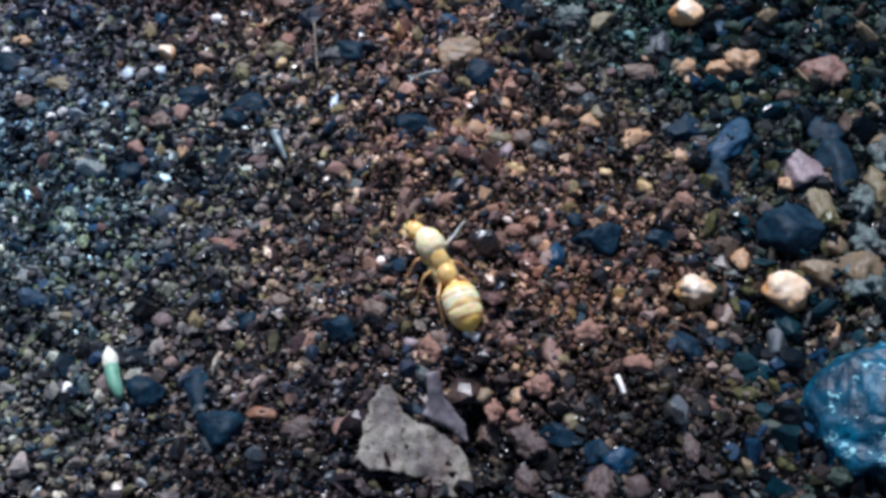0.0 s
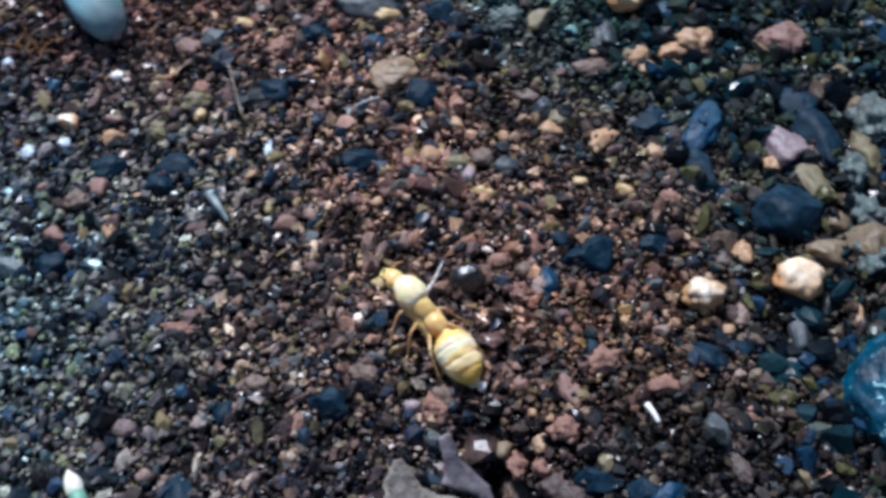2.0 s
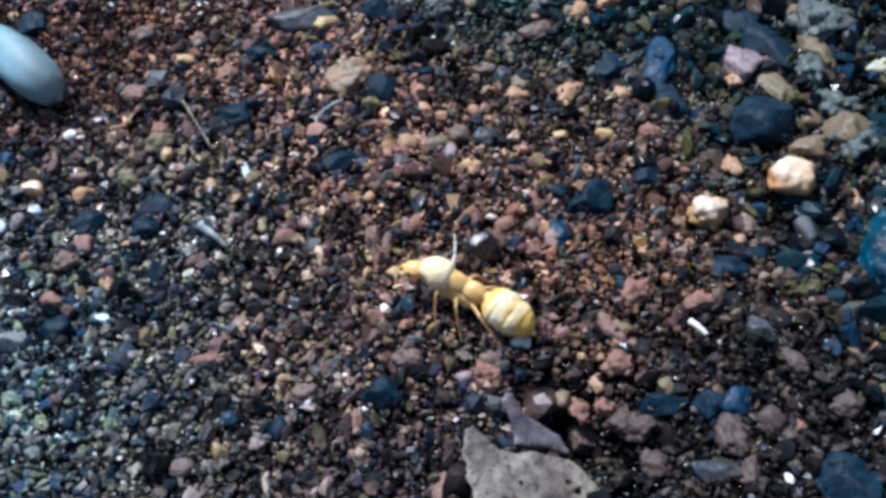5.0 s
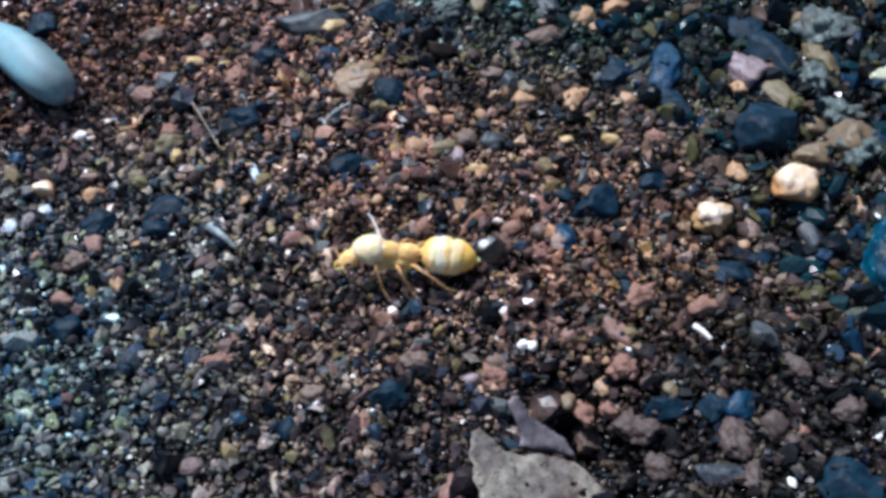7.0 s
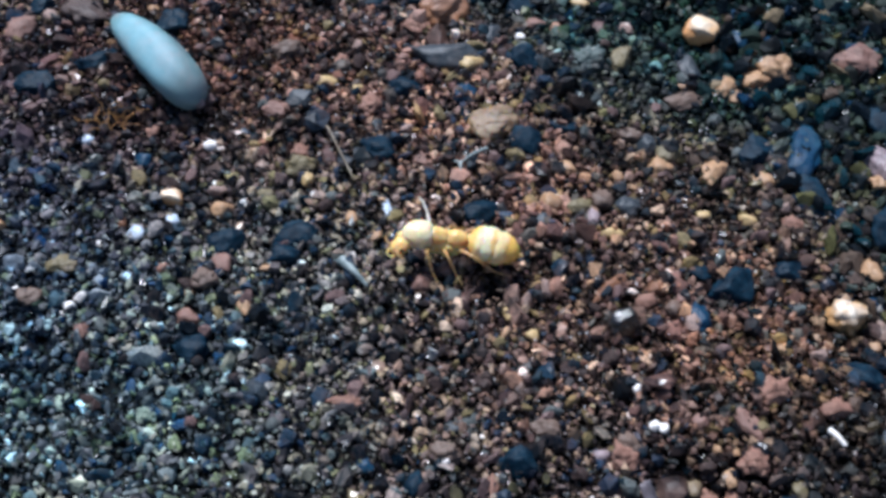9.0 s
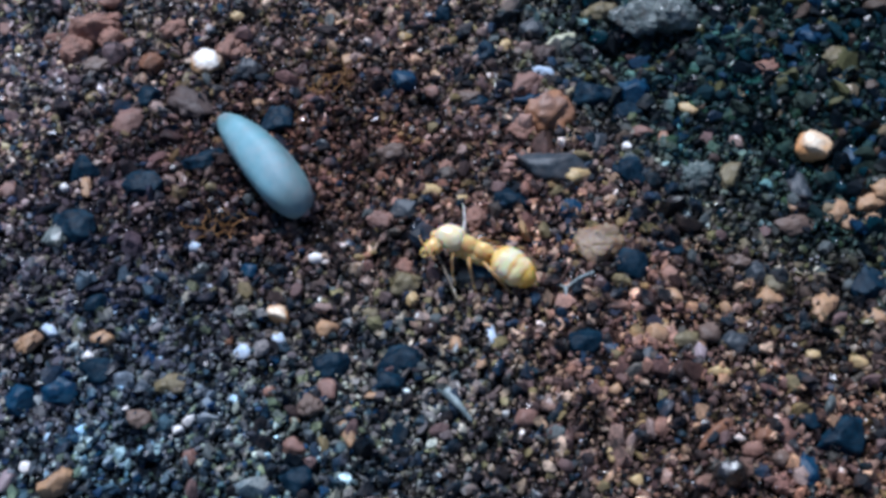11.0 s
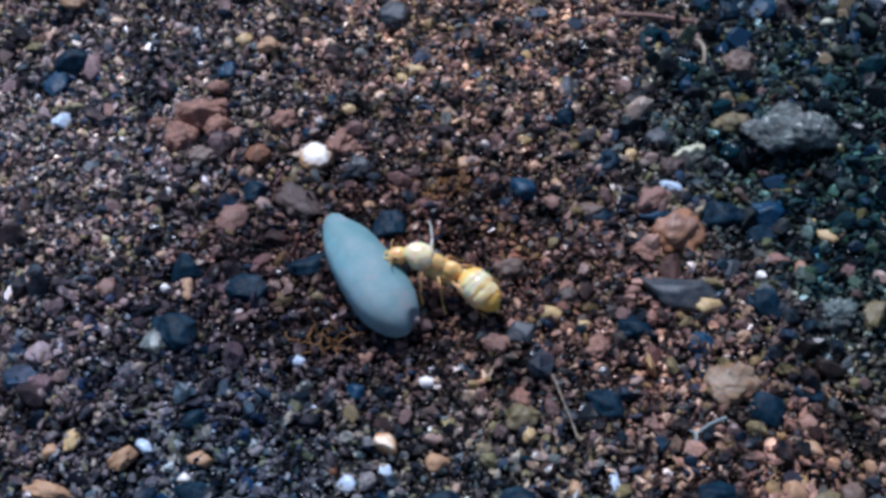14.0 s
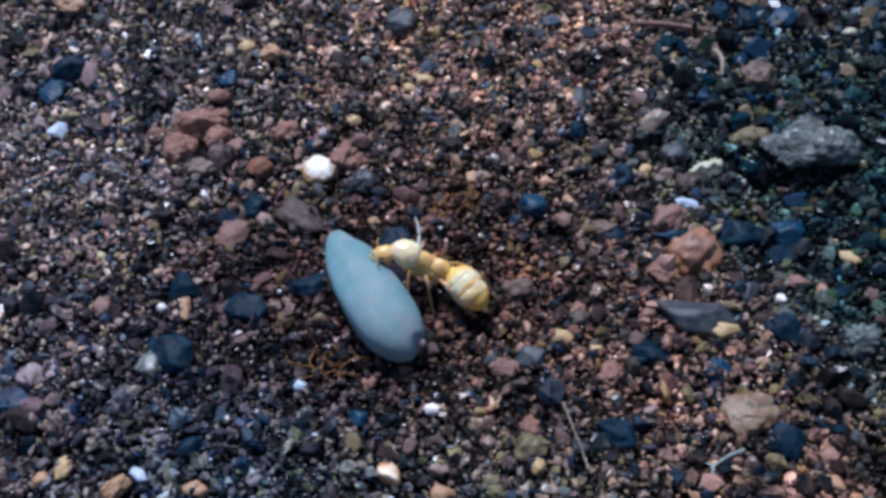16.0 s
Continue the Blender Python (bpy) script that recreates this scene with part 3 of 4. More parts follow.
stone("rust", -6.46, -0.88, 0.92, 0.51, -6, 39)
stone("umber", -5.36, -1.39, 1.15, 0.70, -1, 40)
stone("pink", -3.88, -1.44, 0.99, 0.82, 55, 41)
stone("olive", -13.24, -1.80, 0.52, 0.51, -1, 42)
stone("white", -12.93, 0.09, 0.36, 0.40, -1, 43)
stone("olive", -13.58, 2.88, 0.56, 0.50, -1, 44)
stone("tan", -10.40, 14.30, 0.78, 0.64, 27, 46)
stone("slate", -10.60, 12.87, 1.39, 0.93, -2, 47)
stone("tan", -10.65, 10.39, 1.13, 0.47, 94, 48)
stone("olive", -15.79, 13.67, 1.2, 0.65, -2, 49)
stone("slate", -8.36, 12.32, 1.51, 1.16, -2, 50)
stone("white", -15.40, 12.21, 0.39, 0.39, -2, 51)
stone("brown", -6.27, 3.15, 0.94, 0.84, -1, 52)
stone("slate", -7.34, 2.51, 0.74, 0.75, -1, 53)
stone("tan", 4.26, 11.09, 0.88, 0.80, -2, 54)
stone("brown", 6.60, 13.64, 1.52, 0.78, -2, 55)
stone("tan", 0.18, 11.01, 0.76, 0.71, -2, 56)
stone("slate", 0.44, 13.81, 1.23, 1.08, -2, 57)
stone("greyblue", 2.53, 9.90, 0.99, 0.83, -1, 58)
stone("greyblue", 7.54, 15.29, 1.49, 0.89, 84, 59)
stone("blue", 10.06, 16.02, 1.01, 1.00, -2, 60)
stone("slate", 12.89, 10.30, 1.54, 1.26, 33, 61)
stone("olive", 14.14, 7.72, 2.01, 1.19, 77, 62)
stone("slate", 3.70, -2.35, 1.04, 0.95, 10, 63)
stone("blue", 4.36, -2.53, 0.99, 0.84, 31, 64)
stone("clay", 7.29, -0.83, 0.59, 0.58, -1, 65)
stone("umber", 1.85, -2.32, 1.06, 0.95, 21, 66)
stone("umber", 3.61, -3.45, 1.12, 0.92, 85, 67)
stone("straw", -0.06, 18.12, 1.04, 0.71, 13, 68)
stone("rust", 0.56, 6.99, 1.44, 0.49, 24, 69)
stone("clay", -0.86, 7.65, 0.75, 0.59, 66, 70)
stone("white", 0.09, 1.87, 0.33, 0.35, -1, 71)
stone("greyblue", -0.70, 18.71, 3.0, 1.6, -32, 72)
stone("slate", 1.86, 17.70, 1.28, 1.20, -32, 73)
stone("stained", -11.93, 15.31, 0.87, 0.55, -63, 74)
stone("tan", -5.81, 11.55, 0.45, 0.42, -30, 75)
stone("paleblue", -12.11, 14.43, 0.50, 0.47, -30, 76)
stone("slate", -8.89, 11.69, 1.30, 0.92, -29, 77)
stone("straw", -7.31, 14.68, 0.66, 0.47, 75, 78)
stone("straw", -5.42, 19.09, 0.80, 0.57, -31, 79)
stone("straw", -4.41, 18.35, 0.5, 0.5, -31, 80)
stone("slate", -4.59, 15.25, 1.33, 0.99, -31, 81)
stone("pink", -3.34, 14.31, 0.78, 0.43, -81, 82)
stone("olive", -7.41, 15.29, 1.19, 1.11, -30, 83)
stone("pink", -7.61, 18.24, 0.91, 0.70, -31, 84)
stone("slate", -2.67, 17.82, 1.26, 0.89, -31, 85)
stone("straw", -2.74, 7.16, 0.48, 0.32, 68, 86)
stone("tan", 2.85, 11.30, 0.47, 0.44, -31, 87)
stone("clay", 5.30, -3.99, 0.43, 0.44, -28, 88)
stone("tan", 1.36, -0.35, 0.64, 0.41, 61, 89)
stone("dun", 0.24, -0.42, 0.63, 0.50, 35, 90)
stone("brown", 0.35, -2.01, 0.96, 0.80, 43, 91)
stone("greyblue", -0.33, -0.50, 0.98, 0.35, -6, 92)
stone("slate", 2.59, -1.81, 1.41, 0.70, -28, 93)
stone("greyblue", 2.71, -4.19, 1.34, 0.84, -28, 94)
stone("umber", 1.46, -3.53, 0.95, 0.83, 119, 95)
stone("umber", 6.83, -4.09, 0.92, 0.8, -28, 96)
stone("clay", 8.65, -3.18, 0.57, 0.53, -28, 97)
stone("pink", 1.20, 1.70, 0.50, 0.48, -29, 98)
stone("tan", 1.71, 0.43, 0.36, 0.29, -28, 99)
stone("clay", -1.45, 1.37, 0.81, 0.84, -28, 100)
stone("clay", -8.52, 5.84, 1.21, 0.45, -17, 101)
stone("slate", -12.50, 9.13, 1.16, 0.98, 151, 102)
stone("bright", -12.42, 27.95, 1.16, 1.16, -14, 503)
stone("clay", -11.40, 28.60, 1.45, 0.93, 66, 104)
stone("clay", -10.95, 28.20, 0.89, 0.75, -14, 105)
stone("straw", -10.74, 30.29, 0.62, 0.45, -27, 106)
stone("tan", -10.81, 25.31, 0.45, 0.4, -14, 107)
stone("greyblue", -10.87, 27.35, 1.06, 1.09, -14, 108)
stone("slate", -10.19, 24.05, 1.22, 1.18, -14, 109)
stone("slate", -15.04, 26.91, 1.09, 1.07, -14, 110)
stone("rust", -14.62, 28.67, 0.94, 0.90, -14, 111)
stone("pink", -15.86, 25.65, 1.33, 0.98, 68, 112)
stone("clay", -13.32, 30.30, 1.01, 0.97, -14, 113)
stone("pink", -15.41, 29.98, 0.88, 0.76, -0, 114)
stone("clay", -15.77, 32.74, 0.80, 0.63, -14, 115)
stone("brown", -16.80, 29.09, 1.18, 0.75, -0, 116)
stone("umber", -13.34, 25.93, 2.32, 1.22, -58, 117)
stone("paleblue", -22.19, 32.35, 0.84, 0.60, 43, 118)
stone("pink", -20.22, 32.48, 0.88, 0.52, 95, 119)
stone("blue", -22.36, 34.56, 1.59, 0.87, 96, 120)
stone("straw", -14.50, 35.24, 0.78, 0.82, -14, 121)
stone("tan", -13.45, 34.70, 0.92, 0.81, -14, 122)
stone("straw", -7.7, 31.91, 0.85, 0.55, -14, 123)
stone("straw", -8.32, 31.51, 0.56, 0.52, -14, 124)
stone("greyblue", -7.98, 35.27, 1.38, 1.21, 15, 125)
stone("white", -18.43, 23.07, 0.33, 0.34, -13, 126)
stone("slate", -18.08, 21.14, 1.78, 1.28, -35, 127)
stone("greyblue", -18.98, 20.71, 1.19, 0.60, 91, 128)
stone("slate", -15.50, 22.31, 1.55, 1.14, -13, 129)
stone("slate", -13.28, 22.92, 1.86, 1.02, -13, 130)
stone("pink", -20.54, 23.63, 0.74, 0.78, -13, 131)
stone("greyblue", -19.97, 20.03, 0.64, 0.45, 59, 132)
stone("paleblue", -14.22, 19.05, 0.53, 0.43, -46, 133)
stone("blue", -12.55, 17.49, 0.66, 0.53, -65, 135)
stone("straw", -21.77, 17.76, 0.83, 0.47, 70, 139)
stone("tan", -22.46, 17.41, 0.59, 0.53, 23, 140)
stone("paleblue", -19.51, 16.97, 0.72, 0.44, -52, 141)
stone("tan", -20.27, 16.69, 1.00, 0.76, 41, 142)
stone("tan", -22.51, 15.99, 1.42, 0.73, -28, 143)
stone("tan", -18.32, 15.44, 0.36, 0.32, -13, 144)
stone("slate", -17.82, 17.55, 0.79, 0.84, -13, 145)
stone("brown", -22.81, 21.23, 0.75, 0.79, -13, 146)
stone("tan", -17.80, 16.23, 0.55, 0.45, -13, 147)
stone("peach", -0.13, 21.31, 2.22, 1.64, 26, 148)
stone("pink", -0.37, 23.10, 1.42, 1.09, 11, 149)
stone("paleblue", 0.45, 23.56, 0.95, 0.5, -34, 150)
stone("jade", 1.82, 24.97, 1.53, 0.78, 20, 151)
stone("greygreen", 15.04, 8.71, 2.01, 1.63, 48, 152)
stone("clay", -4.24, 17.24, 0.94, 0.77, 20, 153)
stone("pink", -2.39, 19.31, 0.58, 0.49, 10, 154)
stone("clay", -4.62, 19.92, 0.81, 0.53, 82, 155)
stone("clay", -7.25, 15.95, 0.97, 0.78, -58, 156)
stone("olive", -8.87, 14.45, 0.58, 0.48, 20, 157)
stone("straw", 5.18, 20.06, 0.67, 0.55, -27, 158)
stone("tan", 1.28, 12.18, 0.96, 0.52, -49, 159)
stone("tan", -6.37, 12.49, 0.68, 0.47, 83, 160)
stone("tan", -3.64, 24.63, 0.78, 0.38, -57, 161)
stone("greyblue", 1.19, 19.47, 0.89, 0.69, 46, 162)
stone("pink", 3.70, 19.03, 0.86, 0.41, 75, 163)
stone("pink", -4.07, 23.84, 0.64, 0.62, -14, 165)
stone("brown", -2.76, 23.14, 0.93, 0.81, -14, 166)
stone("blue", -0.84, 16.81, 0.81, 0.74, -13, 167)
stone("slate", 2.06, 14.09, 0.75, 0.75, -13, 168)
stone("greyblue", -1.88, 29.55, 1.19, 0.93, 74, 169)
stone("greyblue", 0.78, 25.93, 1.15, 0.99, 166, 170)
stone("tan", -3.1, 29.19, 0.55, 0.4, 75, 171)
stone("straw", -0.62, 25.43, 0.59, 0.44, 72, 172)
stone("brown", -6.45, 21.18, 1.02, 0.91, -13, 173)
stone("greyblue", -6.58, 18.62, 1.23, 0.87, 143, 174)
stone("slate", -2.51, 27.94, 0.91, 0.91, -14, 175)
stone("slate", -1.48, 25.23, 1.09, 1.13, -14, 176)
stone("blue", -4.93, 24.74, 1.10, 0.96, 153, 177)
stone("olive", 3.84, 26.13, 1.34, 1.00, -14, 178)
stone("tan", -19.75, 11.07, 1.24, 0.82, 19, 179)
stone("slate", -17.67, 23.70, 1.30, 1.21, -17, 180)
stone("blue", -19.38, 14.46, 1.20, 1.05, -17, 181)
stone("blue", -20.74, 14.65, 1.13, 1.05, -17, 182)
stone("blue", -8.55, 3.61, 0.59, 0.55, -27, 183)
stone("tan", -12.14, 11.28, 0.36, 0.37, -28, 184)
stone("clay", -5.30, 1.81, 0.72, 0.38, 69, 185)
stone("greyblue", -5.73, 3.89, 0.56, 0.41, -28, 186)
stone("brown", -3.13, 2.95, 0.99, 0.59, -28, 187)
stone("lilac", -2.03, 1.60, 0.49, 0.44, -27, 188)
stone("white", -0.14, 3.32, 0.32, 0.34, -28, 189)
stone("white", -0.15, 1.98, 0.35, 0.37, -28, 190)
stone("tan", 1.31, 0.64, 0.36, 0.29, -28, 191)
stone("clay", 5.20, 0.71, 0.77, 0.71, -28, 192)
stone("olive", 2.93, -1.32, 0.54, 0.50, -27, 193)
stone("umber", 6.42, -2.31, 0.95, 0.56, -71, 194)
stone("umber", 4.75, -3.54, 0.77, 0.79, -27, 195)
stone("umber", 4.94, -4.23, 0.61, 0.51, -27, 196)
stone("white", 4.19, -5.15, 0.42, 0.2, 75, 197)
stone("umber", 3.46, -4.55, 1.00, 0.51, 56, 198)
stone("clay", 1.47, 6.15, 0.72, 0.60, -29, 199)
stone("pink", 2.63, 5.84, 0.54, 0.56, -29, 200)
stone("tan", 6.02, 10.29, 1.21, 0.75, 40, 201)
stone("straw", 4.86, 8.74, 0.5, 0.42, -29, 202)
stone("brown", 1.97, 10.45, 0.77, 0.78, -29, 203)
stone("clay", 7.45, 7.42, 0.68, 0.55, -29, 204)
stone("olive", 9.08, 1.06, 0.58, 0.58, -28, 206)
stone("slate", 7.79, 1.38, 0.75, 0.57, -28, 207)
stone("slate", 3.64, 6.61, 0.73, 0.74, -29, 208)
stone("olive", 4.94, 11.63, 1.00, 0.76, -30, 209)
stone("brown", 3.99, 12.87, 0.81, 0.68, -30, 210)
stone("tan", 7.51, 9.40, 0.78, 0.52, -30, 211)
stone("slate", -1.97, -0.86, 1.09, 0.45, -27, 212)
stone("slate", -18.04, 14.95, 1.14, 1.02, -17, 213)
stone("white", -17.33, 13.19, 0.30, 0.25, -17, 214)
stone("white", -15.74, 11.97, 0.35, 0.37, -17, 215)
stone("brown", -16.91, 12.69, 0.85, 0.74, -17, 216)
stone("white", -20.68, 11.99, 0.45, 0.36, 7, 217)
stone("lilac", -21.29, 11.74, 0.79, 0.64, 57, 218)
stone("pink", -15.62, 10.89, 0.61, 0.56, -17, 219)
stone("rust", -13.69, 14.88, 0.52, 0.35, 81, 220)
stone("paleblue", -13.31, 14.25, 0.54, 0.51, -17, 221)
stone("clay", -12.77, 12.48, 0.45, 0.42, -17, 222)
stone("brown", -11.53, 11.63, 0.81, 0.79, -17, 223)
stone("pink", -12.35, 10.32, 0.72, 0.61, -17, 224)
stone("tan", -9.50, 11.41, 0.59, 0.29, -17, 225)
stone("lilac", -12.40, 9.65, 0.39, 0.40, -17, 226)
stone("olive", 5.33, 16.64, 1.16, 0.71, 44, 227)
stone("olive", 11.72, 20.70, 1.25, 0.91, 43, 228)
stone("clay", 8.88, 21.11, 0.81, 0.86, -18, 229)
stone("tan", 6.95, 14.55, 0.64, 0.41, -44, 230)
stone("straw", 4.81, 20.81, 0.49, 0.35, -18, 232)
stone("greyblue", -0.39, 10.34, 0.71, 0.47, 52, 233)
stone("olive", 1.06, 10.45, 0.87, 0.68, -17, 234)
stone("straw", 1.59, 9.08, 0.67, 0.46, -17, 235)
stone("lilac", 1.31, 9.84, 0.76, 0.45, 67, 236)
stone("straw", 6.13, 8.06, 0.63, 0.50, -17, 237)
stone("rust", 1.99, 6.51, 0.6, 0.5, -52, 238)
stone("straw", -2.35, 6.10, 0.42, 0.43, -17, 240)
stone("tan", 3.08, 10.64, 0.36, 0.3, -17, 241)
stone("slate", -2.11, 11.36, 1.52, 0.98, -17, 242)
stone("tan", -1.86, 9.35, 0.55, 0.41, -17, 243)
stone("paleblue", -5.11, 12.52, 0.77, 0.29, 81, 245)
stone("pink", -5.04, 9.08, 0.73, 0.73, -17, 246)
stone("brown", 2.17, 5.65, 0.70, 0.55, -17, 247)
stone("slate", 1.93, 21.89, 1.57, 1.26, 162, 248)
stone("blue", 3.41, 21.44, 1.34, 1.25, 162, 249)
stone("slate", 7.88, 10.69, 1.17, 1.31, -17, 250)
stone("blue", 11.51, 22.25, 1.39, 1.04, -18, 251)
stone("greyblue", 4.44, 12.27, 0.99, 0.88, -17, 252)
stone("tan", -17.68, 22.97, 0.96, 0.43, 85, 253)
stone("white", -10.17, 17.23, 0.5, 0.4, -17, 254)
stone("clay", -12.02, 18.67, 0.60, 0.46, 72, 255)
stone("tan", -6.88, 26.55, 0.68, 0.42, 77, 256)
stone("clay", -1.33, 20.82, 1.12, 1.01, -21, 257)
stone("pink", -10.85, 12.04, 0.80, 0.62, -54, 258)
stone("tan", -21.49, 39.42, 1.20, 0.90, -2, 301)
stone("slate", -21.56, 35.69, 1.50, 1.40, 28, 302)
stone("blue", -15.23, 33.70, 0.85, 0.80, -12, 303)
stone("blue", 7.21, 32.11, 1.30, 1.10, 58, 304)
stone("slate", 5.91, 32.42, 1.20, 1.00, 68, 305)
stone("white", 12.24, 31.34, 1.20, 0.70, -27, 306)
stone("jade", 9.75, 30.66, 0.80, 0.60, -2, 307)
stone("brown", 5.19, 28.96, 1.70, 1.40, 8, 308)
stone("tan", 5.54, 29.32, 0.70, 0.50, 18, 309)
stone("straw", -0.52, 25.49, 0.50, 0.45, -12, 310)
stone("blue", -0.56, 22.41, 1.10, 0.55, 0, 311)
stone("peach", 3.67, 18.93, 0.80, 0.50, 68, 312)
stone("pink", 3.04, 19.49, 0.90, 0.60, -2, 313)
stone("greyblue", 1.27, 19.48, 0.75, 0.50, 48, 314)
stone("greyblue", 2.29, 17.59, 0.75, 0.60, -12, 315)
stone("white", 2.20, 18.94, 0.35, 0.33, -12, 316)
stone("tan", -17.77, 16.08, 0.75, 0.50, -22, 317)
stone("white", -18.28, 15.55, 0.38, 0.34, -12, 318)
stone("lilac", -22.84, 21.27, 0.85, 0.95, 58, 319)
stone("quartz", -18.98, 20.82, 0.85, 1.20, -12, 320)
stone("slate", -2.57, 22.82, 0.80, 0.70, -12, 321)
stone("umber", 0.80, 24.45, 1.10, 0.90, -12, 322)
stone("slate", 2.83, 20.63, 1.30, 1.00, 8, 323)
stone("greygreen", 4.11, 16.81, 1.20, 1.00, -12, 324)
stone("greygreen", 15.25, 8.83, 2.00, 1.80, -5, 325)
stone("greygreen", 13.79, 7.17, 1.50, 1.30, 35, 326)
stone("greygreen", 13.39, 5.31, 1.30, 1.20, -15, 327)
stone("greygreen", 13.01, 3.55, 1.50, 1.30, 15, 328)
stone("slate", 5.53, -6.04, 1.7, 1.4, 5, 329)
stone("jade", 15.62, 6.13, 0.90, 0.60, -15, 330)
stone("brown", 12.26, 8.01, 1.10, 0.80, -45, 331)
stone("clay", 2.05, -0.04, 0.90, 0.80, 5, 332)
stone("umber", 1.52, -1.91, 1.20, 0.90, -10, 333)
stone("brown", -1.07, 1.64, 0.90, 0.70, -25, 334)


# ---- larger finds ----
def lumpy_cluster(name, label, category, material, x, y, balls, seed, crumb):
    """One clod of several lobes grown together."""
    bm = bmesh.new()
    for i, (dx, dy, dz, a, b, c) in enumerate(balls):
        b2 = stone_bm(a, b, c, seed + i, 5, 0.22, 5, crumb)
        me = bpy.data.meshes.new("lobe")
        bmesh.ops.translate(b2, verts=b2.verts, vec=(dx * MM, dy * MM, dz * MM))
        b2.to_mesh(me)
        b2.free()
        bm.from_mesh(me)
        bpy.data.meshes.remove(me)
    ob = part(name, bm, material)
    ob.matrix_basis = pose(x * MM, y * MM, ground_height(x, y) * MM)
    return tagged(ob, label, category)


lumpy_cluster("soil_clod", "reddish-brown lump of soil with a dark hollow", "clod", LOOKS["clay"][1], -17.08, 30.82,
              [(0.35, 0.6, 0.6, 1.1, 0.7, 0.65), (-0.5, -0.5, 0.55, 0.72, 0.85, 0.65), (1.1, -0.15, 0.5, 0.5, 0.75, 0.6), (-1.15, 0.55, 0.5, 0.6, 0.38, 0.4), (1.3, 1.0, 0.5, 0.4, 0.35, 0.4)], 401, 0.2)
lumpy_cluster("resin_lump", "cloudy yellowish resin lump with grit stuck to it", "lump", GEL, -0.43, 14.9,
              [(0.1, 0.1, 0.12, 0.85, 0.72, 0.42), (0.35, 0.3, 0.3, 0.45, 0.4, 0.3), (0.5, -0.3, 0.0, 0.45, 0.4, 0.22)], 425, 0.05)
lumpy_cluster("quartz_lump", "cloudy grey-green lump of quartz on grit", "quartz", LOOKS["quartz"][1], 5.58, 25.05,
              [(0.85, -0.35, 0.6, 0.85, 0.85, 0.75), (-0.35, 0.1, 0.45, 0.95, 0.8, 0.6), (-1.1, 0.4, 0.3, 0.55, 0.5, 0.42), (0.2, 0.6, 0.5, 0.7, 0.6, 0.55)], 441, 0.2)


def rock_bm():
    """A blocky broken stone: worn planes at the sides and top, pits and ridges between."""
    bm = bmesh.new()
    bmesh.ops.create_icosphere(bm, subdivisions=6, radius=5.5)
    planes = [((-0.97, 0.05, 0.2), 2.2), ((0.1, 0.9, 0.4), 2.1), ((0.05, -0.96, 0.25), 2.5), ((1, 0.1, 0.1), 2.4), ((-0.15, -0.1, 1), 1.5), ((-0.72, -0.62, 0.35), 2.5),
              ((-0.72, 0.62, 0.4), 1.95), ((-0.35, 0.85, 0.5), 2.0), ((-0.5, -0.2, 0.85), 1.75), ((-0.88, -0.4, 0.3), 2.3)]
    for v in bm.verts:
        p = v.co.copy()
        for n, d in planes:
            n = Vector(n).normalized()
            over = p.dot(n) - d
            if over > 0:
                p -= n * over * 0.94
        p *= 1 + 0.1 * lumps(p, 0.7, 31) + 0.075 * lumps(p, 1.5, 33) + 0.045 * lumps(p, 3.6, 35) + 0.02 * lumps(p, 9, 37)
        v.co = p * MM
    return bm


rock = part("rock", rock_bm(), ROCK)
rock.matrix_basis = pose(12.55 * MM, -0.75 * MM, -0.5 * MM, 0, 0, -10)
wet = part("wet_pebble", stone_bm(0.52, 0.46, 0.42, 52, 4, 0.2, 7), WET)
wet.matrix_basis = pose(0.45 * MM, 5.55 * MM, 0.3 * MM, 0, 0, 30)
tagged(wet, "small wet black glistening pebble on soil", "pebble")
tagged(rock, "large blue-grey rock with pale worn patches", "rock")


def leaf_piece(name, label, outline, plane, curl, seed, material, holes=()):
    """A scrap of dead leaf: an outline filled, thickened and curled."""
    bm = bmesh.new()
    ring = []
    for i, (x, y) in enumerate(outline):
        nx, ny = outline[(i + 1) % len(outline)]
        for k in range(4):
            u = k / 4
            j = 0.13 * noise.noise(Vector((x + (nx - x) * u, y + (ny - y) * u, seed)) * 4)
            ring.append((x + (nx - x) * u + j, y + (ny - y) * u - j))
    face = bm.faces.new([bm.verts.new((x, y, 0)) for x, y in ring])
    bmesh.ops.triangulate(bm, faces=[face])
    for _ in range(4):
        bmesh.ops.subdivide_edges(bm, edges=[e for e in bm.edges if e.calc_length() > 0.2], cuts=1, use_grid_fill=False)
        bmesh.ops.triangulate(bm, faces=[f for f in bm.faces if len(f.verts) > 3])
    for hx, hy, r in holes:
        bmesh.ops.delete(bm, geom=[f for f in bm.faces if math.hypot(f.calc_center_median().x - hx, f.calc_center_median().y - hy) < r], context='FACES')
    cx = sum(p[0] for p in outline) / len(outline)
    cy = sum(p[1] for p in outline) / len(outline)
    for v in bm.verts:
        x, y = v.co.x, v.co.y
        d = math.hypot(x - cx, y - cy)
        v.co.z = plane[0] + plane[1] * x + plane[2] * y + curl * d * d + 0.13 * noise.noise(Vector((x, y, seed)) * 0.9) + 0.12 * noise.noise(Vector((x, y, seed)) * 2.6) + 0.04 * noise.noise(Vector((x, y, seed)) * 7)
    bmesh.ops.solidify(bm, geom=bm.faces[:], thickness=0.09)
    for v in bm.verts:
        v.co *= MM
    bmesh.ops.recalc_face_normals(bm, faces=bm.faces)
    return tagged(part(name, bm, material), label, "leaf")


